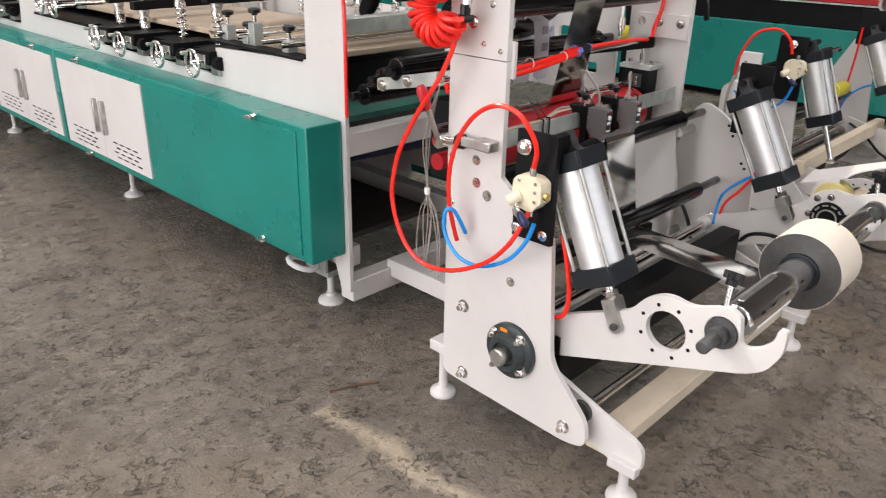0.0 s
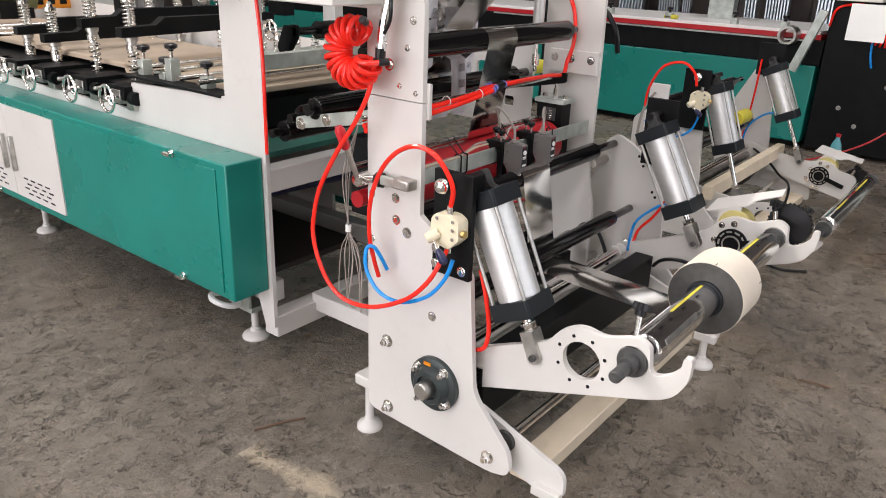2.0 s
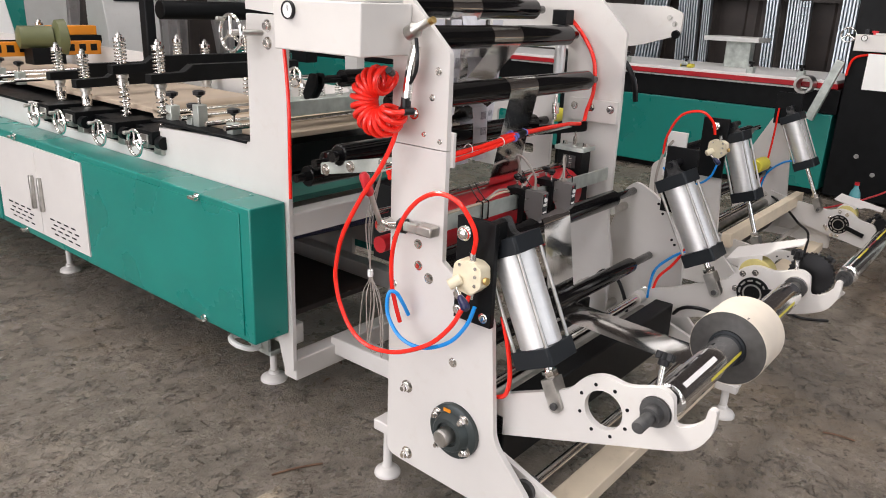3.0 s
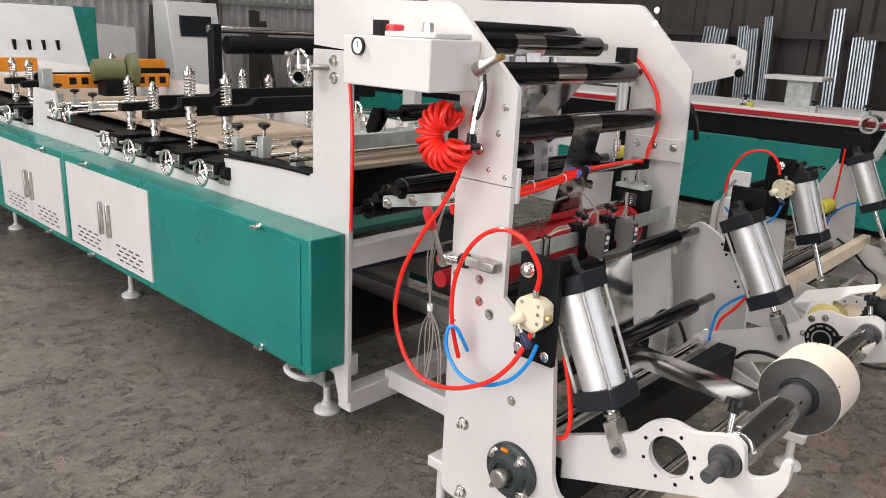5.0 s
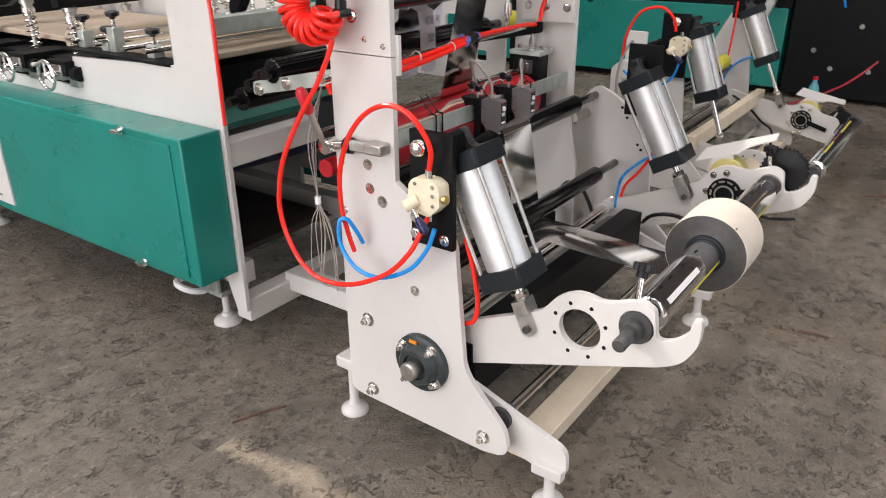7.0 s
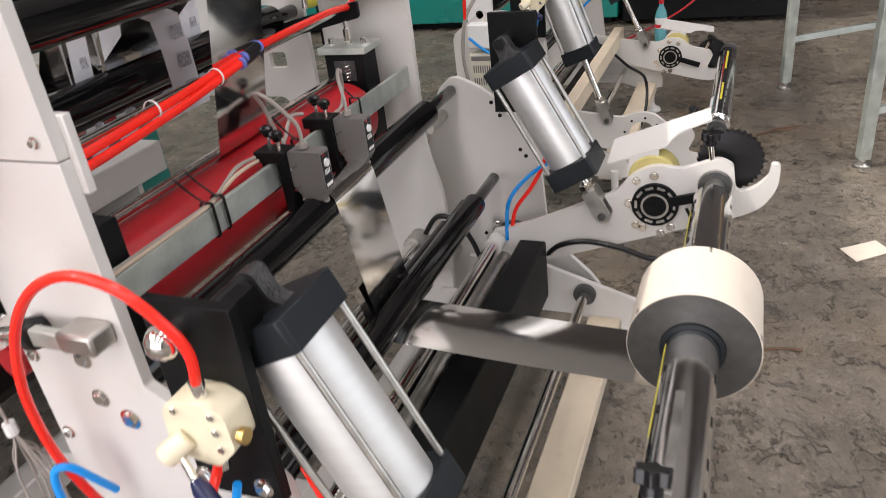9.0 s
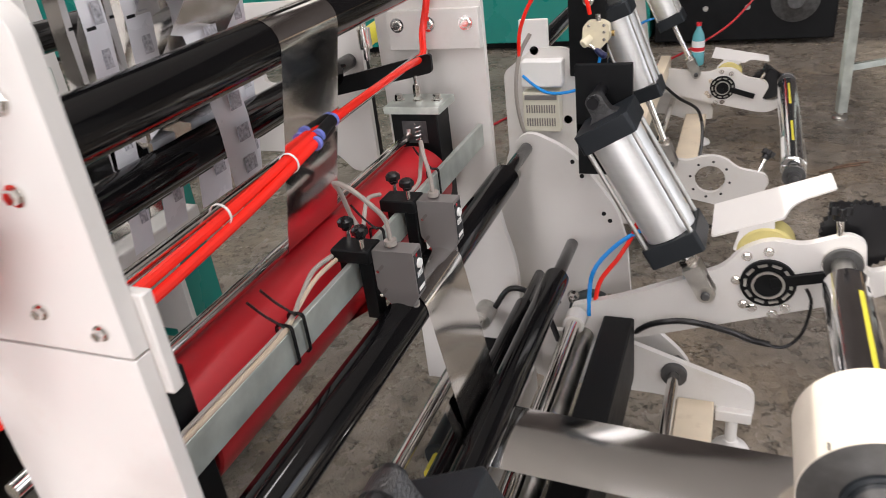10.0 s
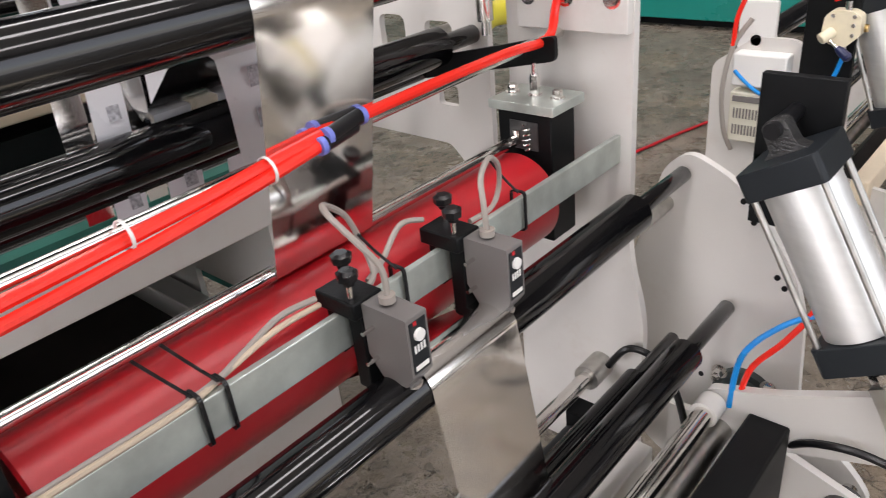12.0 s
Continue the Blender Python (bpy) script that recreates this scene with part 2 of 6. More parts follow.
def bm_lathe(p, d, profile, seg=28, bm=None):
    """Turns (distance along d, radius) pairs round the line through p along d; the ends are closed."""
    bm = bm or bmesh.new()
    m = axis_matrix(p, d)
    rings = []
    for s, r in profile:
        if r < 1e-6:
            rings.append([bm.verts.new(m @ Vector((0, 0, s)))])
        else:
            rings.append([bm.verts.new(m @ Vector((r * math.cos(a), r * math.sin(a), s))) for a in (2 * math.pi * k / seg for k in range(seg))])
    for a, b in zip(rings, rings[1:]):
        if len(a) == 1 and len(b) == 1:
            continue
        for k in range(seg):
            j = (k + 1) % seg
            if len(a) == 1:
                bm.faces.new((a[0], b[k], b[j]))
            elif len(b) == 1:
                bm.faces.new((a[k], a[j], b[0]))
            else:
                bm.faces.new((a[k], a[j], b[j], b[k]))
    for ring in (rings[0], rings[-1]):
        if len(ring) > 1:
            bm.faces.new(ring)
    return bm


def bm_cyl(p0, p1, r, seg=24, bm=None, chamfer=0.0):
    d = Vector(p1) - Vector(p0)
    n = d.length
    c = min(chamfer, n / 3, r * 0.5)
    prof = [(0, r - c), (c, r), (n - c, r), (n, r - c)] if c else [(0, r), (n, r)]
    return bm_lathe(p0, d, prof, seg, bm)


def bm_ring(p, d, r_in, r_out, length, seg=32, bm=None):
    bm = bm or bmesh.new()
    m = axis_matrix(p, d)
    loops = []
    for r, s in ((r_out, 0), (r_out, length), (r_in, length), (r_in, 0)):
        loops.append([bm.verts.new(m @ Vector((r * math.cos(2 * math.pi * k / seg), r * math.sin(2 * math.pi * k / seg), s))) for k in range(seg)])
    for i in range(4):
        a, b = loops[i], loops[(i + 1) % 4]
        for k in range(seg):
            j = (k + 1) % seg
            bm.faces.new((a[k], a[j], b[j], b[k]))
    return bm


def rounded(points, radii, steps=5):
    """A closed outline whose corners are rounded by the radius given for each point."""
    out, n = [], len(points)
    for i, p in enumerate(points):
        r = radii[i] if isinstance(radii, (list, tuple)) else radii
        p, a, b = Vector(p), Vector(points[i - 1]), Vector(points[(i + 1) % n])
        if r <= 0:
            out.append(tuple(p))
            continue
        u, v = (a - p), (b - p)
        r = min(r, u.length * 0.48, v.length * 0.48)
        s, e = p + u.normalized() * r, p + v.normalized() * r
        for k in range(steps + 1):
            t = k / steps
            out.append(tuple((1 - t) ** 2 * s + 2 * t * (1 - t) * p + t * t * e))
    return out


def circle(cy, cz, r, seg=28):
    return [(cy + r * math.cos(2 * math.pi * k / seg), cz + r * math.sin(2 * math.pi * k / seg)) for k in range(seg)]


def bm_plate(outline, x0, x1, holes=(), axis="x"):
    """A sheet cut to an outline in the plane across the axis, with holes through it."""
    bm = bmesh.new()
    put = {"x": lambda a, b, s: (s, a, b), "y": lambda a, b, s: (a, s, b), "z": lambda a, b, s: (a, b, s)}[axis]
    edges = []
    for loop in (outline, *holes):
        vs = [bm.verts.new(put(a, b, x0)) for a, b in loop]
        edges += [bm.edges.new((vs[k], vs[(k + 1) % len(vs)])) for k in range(len(vs))]
    bmesh.ops.triangle_fill(bm, edges=edges, use_beauty=True)
    ext = bmesh.ops.extrude_face_region(bm, geom=list(bm.faces))
    shift = Vector(put(0, 0, x1 - x0))
    bmesh.ops.translate(bm, verts=[g for g in ext["geom"] if isinstance(g, bmesh.types.BMVert)], vec=shift)
    return bm


def smooth_path(points, steps=8, closed=False):
    """Catmull-Rom through the points."""
    p = [Vector(q) for q in points]
    out = []
    for i in range(len(p) - 1):
        a, b, c, d = p[max(i - 1, 0)], p[i], p[i + 1], p[min(i + 2, len(p) - 1)]
        for k in range(steps):
            t = k / steps
            out.append(0.5 * (2 * b + (c - a) * t + (2 * a - 5 * b + 4 * c - d) * t * t + (3 * b - a - 3 * c + d) * t ** 3))
    out.append(p[-1])
    return out


def bm_tube(points, r, seg=10, steps=8, bm=None, smooth=True):
    bm = bm or bmesh.new()
    pts = smooth_path(points, steps) if smooth else [Vector(q) for q in points]
    rings, up = [], None
    for i, p in enumerate(pts):
        d = (pts[min(i + 1, len(pts) - 1)] - pts[max(i - 1, 0)]).normalized()
        if up is None:
            up = d.orthogonal().normalized()
        up = (up - d * up.dot(d)).normalized()
        side = d.cross(up)
        rings.append([bm.verts.new(p + r * (math.cos(2 * math.pi * k / seg) * up + math.sin(2 * math.pi * k / seg) * side)) for k in range(seg)])
    for a, b in zip(rings, rings[1:]):
        for k in range(seg):
            j = (k + 1) % seg
            bm.faces.new((a[k], a[j], b[j], b[k]))
    bm.faces.new(rings[0])
    bm.faces.new(rings[-1])
    return bm


def bm_helix(p0, p1, coil, wire, turns, seg=6, per=14, bm=None):
    d = Vector(p1) - Vector(p0)
    m = axis_matrix(p0, d)
    n = int(turns * per)
    pts = [m @ Vector((coil * math.cos(2 * math.pi * k / per), coil * math.sin(2 * math.pi * k / per), d.length * k / n)) for k in range(n + 1)]
    return bm_tube(pts, wire, seg, bm=bm, smooth=False)


def bm_hex(p, d, r, h, bm=None):
    return bm_lathe(p, d, [(0, r), (h * 0.8, r), (h, r * 0.86)], 6, bm)


def bolt(parent, p, d=(-1, 0, 0), r=0.009, h=0.008, name="bolt", mat=None, washer=True):
    """A hexagon bolt with a washer."""
    bm = bm_hex(p, d, r, h)
    if washer:
        bm_lathe(p, d, [(0, r * 1.45), (0.0018, r * 1.45)], 16, bm)
    if h > 0.012:
        bm_cyl(p, Vector(p) + Vector(d).normalized() * (h * 1.5), r * 0.55, 10, bm)
    return part(name, bm, mat or CHROME, parent)

# ---- hall ----
HX0, HX1, HY0, HY1, HZ = -9.0, 7.0, -7.0, 8.4, 5.6


def sheet(name, bm, mat, label, category):
    return tagged(part(name, bm, mat, None), label, category, kind="structure")


def corrugated(x0, x1, z0, z1, pitch=0.19, depth=0.03, thick=0.01):
    """A trapezoidal steel cladding sheet in the xz plane, at y = 0."""
    prof, x = [], x0
    while x < x1:
        prof += [(x, 0), (x + pitch * 0.62, 0), (x + pitch * 0.7, -depth), (x + pitch * 0.92, -depth)]
        x += pitch
    prof.append((x, 0))
    bm = bmesh.new()
    front = [[bm.verts.new((a, b, z)) for a, b in prof] for z in (z0, z1)]
    rear = [[bm.verts.new((a, b + thick, z)) for a, b in prof] for z in (z0, z1)]
    for k in range(len(prof) - 1):
        for lo, hi in (front, rear):
            bm.faces.new((lo[k], lo[k + 1], hi[k + 1], hi[k]))
    return bm


CLAD = material("grey_corrugated_cladding", (0.5, 0.49, 0.48), 0.45, 0.2, vary=0.25, scale=2, bump=0.1, dirt=(0.14, 0.1, 0.08), dirt_amount=0.6)
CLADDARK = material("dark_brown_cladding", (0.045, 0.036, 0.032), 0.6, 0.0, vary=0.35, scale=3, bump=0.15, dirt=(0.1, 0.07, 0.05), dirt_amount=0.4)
WALLP = material("grey_hall_wall", (0.3, 0.29, 0.27), 0.8, vary=0.15, scale=1.5, bump=0.1)

tagged(part("floor", bm_box(HX0 - 3, HX1 + 3, HY0 - 3, HY1 + 3, -0.2, 0.0), CONCRETE, None), "worn brown-grey workshop concrete with pits and stains", "floor", kind="structure")
north = corrugated(HX0, HX1, 0.0, HZ, pitch=0.13, depth=0.055)
sheet("wall_north", north, CLAD, "grey corrugated steel cladding with dark posts", "wall").location = (0, HY1, 0)
east = sheet("wall_east", corrugated(HY0, HY1 + 0.0, 0.0, HZ, pitch=0.42, depth=0.035), CLADDARK, "dark brown corrugated steel cladding", "wall")
east.matrix_world = pose(HX1, 0, 0, 0, 0, -90) @ Matrix.Translation((-(HY0 + HY1), 0, 0))
# south and west walls with wide open gateways that let the daylight in
south = bm_box(HX0, -3.0, HY0 - 0.15, HY0, 0, HZ)
bm_box(5.5, HX1, HY0 - 0.15, HY0, 0, HZ, south)
bm_box(-3.0, 5.5, HY0 - 0.15, HY0, 4.4, HZ, south)
sheet("wall_south", south, WALLP, "grey hall wall with a wide open gateway", "wall")
west = bm_box(HX0 - 0.15, HX0, HY0, -4.0, 0, HZ)
bm_box(HX0 - 0.15, HX0, 6.5, HY1, 0, HZ, west)
bm_box(HX0 - 0.15, HX0, -4.0, 6.5, 4.4, HZ, west)
sheet("wall_west", west, WALLP, "grey hall wall with a wide open loading door", "wall")
roof = bmesh.new()
STRIPS = ((-3.5, 0.55), (-0.5, 0.55), (2.5, 0.55), (5.2, 0.55))
edges_y = [HY0]
for cy, w in STRIPS:
    edges_y += [cy - w / 2, cy + w / 2]
edges_y.append(HY1)
for a, b in zip(edges_y[::2], edges_y[1::2]):
    bm_box(HX0, HX1, a, b, HZ, HZ + 0.12, roof)
for cy, w in STRIPS:
    bm_box(HX0, HX0 + 1, cy - w / 2, cy + w / 2, HZ, HZ + 0.12, roof)
    bm_box(3.6, HX1, cy - w / 2, cy + w / 2, HZ, HZ + 0.12, roof)
sheet("ceiling", roof, material("pale_roof_sheet", (0.72, 0.71, 0.68), 0.7, vary=0.06, scale=1.5), "pale steel roof with open skylight strips", "ceiling")
for cy, w in STRIPS:
    area("skylight", ((HX0 + 4.6) / 2, cy, HZ + 0.06), ((HX0 + 4.6) / 2, cy, 0), 11.6, w, 190, (1.0, 0.937, 0.935))
area("loading_door_daylight", (HX0 + 0.05, 1.25, 2.2), (0, 1.25, 1.4), 10.4, 4.3, 720, (1.0, 0.94, 0.97))
area("gateway_daylight", (1.25, HY0 + 0.05, 2.2), (1.25, 0, 1.2), 8.4, 4.3, 165, (1.0, 0.94, 0.965))
for x in (-6.0, -2.6, 0.6, 3.9):
    tagged(part("wall_post", bm_box(x, x + 0.18, HY1 - 0.2, HY1 - 0.06, 0, HZ), CLADDARK, None), "dark steel post against the cladding", "post", kind="structure")
for z in (1.5, 3.2):
    tagged(part("wall_rail", bm_box(HX0, HX1, HY1 - 0.1, HY1 - 0.045, z, z + 0.06), GALV, None), "galvanised rail along the cladding", "rail", kind="structure")
tagged(part("wall_rail", bm_box(HX1 - 0.13, HX1 - 0.05, HY0, HY1 - 0.3, 1.35, 1.42), CLADDARK, None), "dark rail along the brown cladding", "rail", kind="structure")

# ---- unwinding stand ----
NEAR = rounded([(0.215, 0.935), (0.215, 0.135), (0.165, 0.13), (-0.165, 0.118), (-0.225, 0.13), (-0.215, 0.192), (-0.112, 0.302), (-0.088, 0.592), (0.057, 0.69), (0.057, 0.935)],
               [0, 0.03, 0.01, 0.02, 0.035, 0.02, 0.03, 0.015, 0.004, 0])
stand = thing("unwind_stand", "white-painted steel unwinding stand with black rollers on levelling feet", "unwinder")
plate = part("side_plate", bm_plate(NEAR, 0.0, 0.014, [circle(0.0, 0.288, 0.05)]), WHITE, stand, bevel=0.0012)
UPPER = rounded([(0.057, 0.937), (0.057, 1.138), (0.238, 1.307), (0.735, 1.315), (0.735, 1.20), (0.42, 1.18), (0.40, 1.115), (0.215, 1.115), (0.215, 0.937)], [0, 0.01, 0.02, 0, 0, 0, 0, 0, 0])
part("upper_plate", bm_plate(UPPER, 0.0, 0.014), WHITE, stand, bevel=0.0012)
part("splice_plate", bm_box(0.014, 0.024, 0.05, 0.2, 0.90, 0.975), WHITE, stand, bevel=0.0015)
FARUP = rounded([(0.155, 0.955), (0.160, 1.165), (0.352, 1.355), (1.3, 1.372), (1.3, 1.2), (0.46, 1.19), (0.36, 1.12), (0.36, 0.13), (0.13, 0.13), (0.125, 0.45), (0.155, 0.55)],
                [0, 0.01, 0.02, 0, 0, 0.03, 0.03, 0, 0.02, 0.06, 0.06])
part("far_upright", bm_plate(FARUP, 0.98, 0.994), WHITE, stand, bevel=0.0012)
BRACKETP = rounded([(0.396, 0.98), (0.95, 0.98), (0.95, 0.80), (0.88, 0.68), (0.492, 0.676), (0.455, 0.64), (0.40, 0.64)], [0.02, 0.02, 0.03, 0.02, 0.01, 0.01, 0.01])
part("bracket_plate", bm_plate(BRACKETP, 0.98, 0.992, [rounded([(0.57, 0.885), (0.628, 0.885), (0.628, 0.822), (0.57, 0.822)], 0.016), rounded([(0.468, 0.88), (0.526, 0.88), (0.526, 0.84), (0.468, 0.84)], 0.014), rounded([(0.466, 0.778), (0.508, 0.778), (0.508, 0.744), (0.466, 0.744)], 0.008)]), WHITE, stand, bevel=0.0012)
part("splice_plate", bm_box(0.966, 0.980, 0.157, 0.33, 0.885, 0.955), WHITE, stand, bevel=0.0015)
FARLOW = rounded([(0.155, 0.66), (0.118, 0.692), (0.03, 0.652), (-0.055, 0.53), (-0.075, 0.46), (-0.085, 0.30), (-0.185, 0.205), (-0.212, 0.165), (-0.18, 0.12), (0.13, 0.085), (0.19, 0.14), (0.215, 0.45)],
                 [0.02, 0.03, 0.06, 0.02, 0, 0.03, 0.02, 0.03, 0.03, 0.05, 0.02, 0.03])
part("side_plate", bm_plate(FARLOW, 1.086, 1.10), WHITE, stand, bevel=0.0012)
for z in (0.6, 0.25):
    part("spacer", bm_cyl((0.994, 0.15, z), (1.086, 0.15, z), 0.014), STEEL, stand)
FOOTP = rounded([(-0.06, 0.262), (-0.231, 0.202), (-0.338, 0.166), (-0.338, 0.107), (-0.261, 0.097), (-0.16, 0.128), (0.10, 0.128), (0.10, 0.262)], [0.02, 0.06, 0.03, 0.008, 0.01, 0.03, 0, 0])
part("foot_plate", bm_plate(FOOTP, 0.045, 0.059), WHITE, stand, bevel=0.0012)
part("foot_plate", bm_plate(FOOTP, 1.03, 1.044), WHITE, stand, bevel=0.0012)
for x in (0.05, 1.035):
    part("foot_block", bm_box(x - 0.022, x + 0.002, -0.335, -0.265, 0.092, 0.118), WHITE, stand, bevel=0.002)
    part("bearing", bm_ring((x + 0.02, -0.18, 0.188), (-1, 0, 0), 0.012, 0.026, 0.036), CAST, stand)
part("tie_rod", bm_cyl((0.01, -0.18, 0.188), (1.08, -0.18, 0.188), 0.0115, chamfer=0.002), CHROME, stand)
part("cross_beam", bm_box(0.059, 1.03, -0.262, -0.188, 0.088, 0.128), CREAM, stand, bevel=0.003)
part("cross_beam", bm_box(0.014, 0.98, 0.10, 0.16, 0.14, 0.20), WHITE, stand, bevel=0.003)


def level_foot(parent, x, y, top, r=0.04):
    bm = bm_lathe((x, y, 0.0), (0, 0, 1), [(0, r), (0.006, r), (0.012, r * 0.92), (0.024, r * 0.42), (0.034, r * 0.36), (0.036, 0.012), (top, 0.012)], 26)
    return part("levelling_foot", bm, WHITE, parent)


level_foot(stand, 0.07, 0.278, 0.15, 0.036)
part("foot_bracket", bm_box(0.030, 0.092, 0.2155, 0.295, 0.150, 0.18), WHITE, stand, bevel=0.004)
level_foot(stand, 0.06, -0.295, 0.1, 0.036)
level_foot(stand, 1.03, -0.298, 0.1)
level_foot(stand, 1.03, 0.25, 0.16)

# flange bearing on the near plate
fl = part("flange_bearing", bm_lathe((0.0, -0.004, 0.29), (-1, 0, 0), [(0, 0.068), (0.012, 0.068), (0.015, 0.064), (0.016, 0.05), (0.030, 0.044), (0.034, 0.04), (0.034, 0.03), (0.026, 0.028)], 36), FLANGE, stand, "dark round flange bearing housing")
part("shaft_end", bm_lathe((0.02, -0.004, 0.29), (-1, 0, 0), [(0, 0.021), (0.075, 0.021), (0.079, 0.018)], 24), STEEL, fl)
for k in range(4):
    a = radians(38 + 90 * k)
    bolt(fl, (-0.014, -0.004 + 0.054 * math.cos(a), 0.29 + 0.054 * math.sin(a)), r=0.0095, h=0.014)
part("grease_tag", bm_box(-0.0185, -0.016, 0.0, 0.02, 0.338, 0.346), ORANGE, fl)
for y, z in ((0.15, 0.345), (0.145, 0.16), (-0.162, 0.157)):
    bolt(stand, (0.0, y, z), r=0.0115, h=0.014)
for y, z, r in ((0.013, 0.458, 0.008), (0.093, 0.641, 0.009), (0.125, 0.664, 0.008), (0.128, 0.715, 0.008), (0.2, 0.60, 0.006), (0.2, 0.71, 0.006), (0.15, 1.006, 0.009), (0.085, 1.10, 0.006), (0.1, 1.045, 0.005), (0.12, 0.965, 0.004), (0.075, 0.955, 0.004)):
    bolt(stand, (0.0, y, z), r=r, h=0.006)
for y in (0.18, 0.25, 0.31):
    bolt(stand, (0.966, y, 0.93), r=0.009, h=0.006)
for y, z in ((0.3, 1.34), (0.3, 1.30)):
    bolt(stand, (0.98, y, z), r=0.006, h=0.005)
for y, z in ((0.03, 0.63), (0.012, 0.60), (-0.03, 0.52), (-0.042, 0.505), (0.07, 0.30)):
    part("hole", bm_cyl((1.0855, y, z), (1.0835, y, z), 0.0045, 12), BLACK, stand)


def roller(y, z, x0=0.03, x1=0.96, r=0.028, journal=0.0125, j0=0.008, j1=1.085, mat=None, name="idler_roller"):
    prof = [(j0, journal), (x0, journal), (x0, r - 0.003), (x0 + 0.003, r), (x1 - 0.003, r), (x1, r - 0.003), (x1, journal), (j1 - 0.003, journal), (j1, journal - 0.002)]
    return part(name, bm_lathe((0, y, z), (1, 0, 0), prof, 64), mat or ROLLER, stand)


roller(0.118, 0.66, x1=0.925, r=0.027, j1=1.075)          # sensing roller
roller(0.033, 0.455, x1=0.93, r=0.024, j1=1.072)
roller(0.085, 0.42, x1=0.88, r=0.017, journal=0.01, j1=1.0)
roller(0.240, 1.020, x1=0.90, r=0.030, j1=0.955)
roller(0.322, 1.150, x1=0.90, r=0.030, j1=0.955)
roller(0.454, 1.222, x1=0.90, r=0.030, j1=0.955)
roller(0.560, 1.250, x1=0.90, r=0.030, j1=0.955)
roller(0.424, 0.866, x1=0.90, r=0.028, j1=0.98, journal=0.014)
roller(0.62, 0.80, x0=0.16, j0=0.12, x1=0.90, r=0.030, j1=0.98)
roller(0.70, 0.745, x0=0.16, j0=0.12, x1=0.90, r=0.030, j1=0.98)
roller(0.258, 0.680, x0=0.165, x1=0.855, r=0.066, journal=0.02, j1=0.95, mat=REDRUB, name="nip_roller")["label"] = "red rubber nip roller"
part("guide_rod", bm_cyl((0.014, 0.272, 0.757), (0.93, 0.272, 0.757), 0.008), CHROME, stand)
part("guide_rod", bm_cyl((0.014, 0.199, 0.335), (0.985, 0.199, 0.335), 0.0125, chamfer=0.002), CHROME, stand)
part("rod_holder", bm_ring((0.93, 0.199, 0.335), (1, 0, 0), 0.0125, 0.022, 0.05), STEEL, stand)
part("guide_rod", bm_cyl((0.10, 0.008, 0.340), (0.955, 0.008, 0.340), 0.0155, chamfer=0.002), CHROME, stand)
part("rod_clamp", bm_ring((0.945, 0.008, 0.340), (1, 0, 0), 0.0155, 0.021, 0.035), WHITE, stand)
part("bracket_bar", bm_box(0.02, 0.979, 0.171, 0.179, 0.703, 0.744), GALV, stand, "flat galvanised sensor bar", bevel=0.001)
part("bearing_block", bm_box(0.872, 0.93, 0.215, 0.302, 0.612, 0.80), BLACK, stand, bevel=0.002)
part("block_window", bm_box(0.871, 0.8722, 0.236, 0.282, 0.745, 0.785), CAST, stand)
part("block_spring", bm_helix((0.8695, 0.252, 0.747), (0.8695, 0.252, 0.783), 0.0055, 0.0016, 5), CHROME, stand)
part("block_screw", bm_cyl((0.8695, 0.27, 0.752), (0.8695, 0.27, 0.772), 0.005, 10), CHROME, stand)
part("block_cap", bm_box(0.862, 0.94, 0.205, 0.31, 0.80, 0.813), GALV, stand, bevel=0.001)
for y in (0.222, 0.258, 0.295):
    bolt(stand, (0.90, y, 0.813), (0, 0, 1), 0.007, 0.03 if y == 0.258 else 0.012)
part("bearing_block", bm_box(0.10, 0.155, 0.19, 0.37, 0.60, 0.80), BLACK, stand, bevel=0.002)

# ---- swing arms, air shaft and film roll ----
ARM = rounded([(0.02, 0.36), (-0.072, 0.388), (-0.205, 0.447), (-0.262, 0.474), (-0.288, 0.512), (-0.335, 0.537), (-0.386, 0.527), (-0.457, 0.554), (-0.482, 0.540), (-0.49, 0.482), (-0.524, 0.494), (-0.546, 0.520), (-0.549, 0.545), (-0.565, 0.545), (-0.565, 0.498), (-0.541, 0.454), (-0.504, 0.433), (-0.077, 0.287), (0.03, 0.27)],
              [0.01, 0.03, 0.02, 0.02, 0.03, 0.03, 0.02, 0.015, 0.008, 0.015, 0.02, 0.006, 0.006, 0.008, 0.02, 0.04, 0.04, 0.03, 0.03])


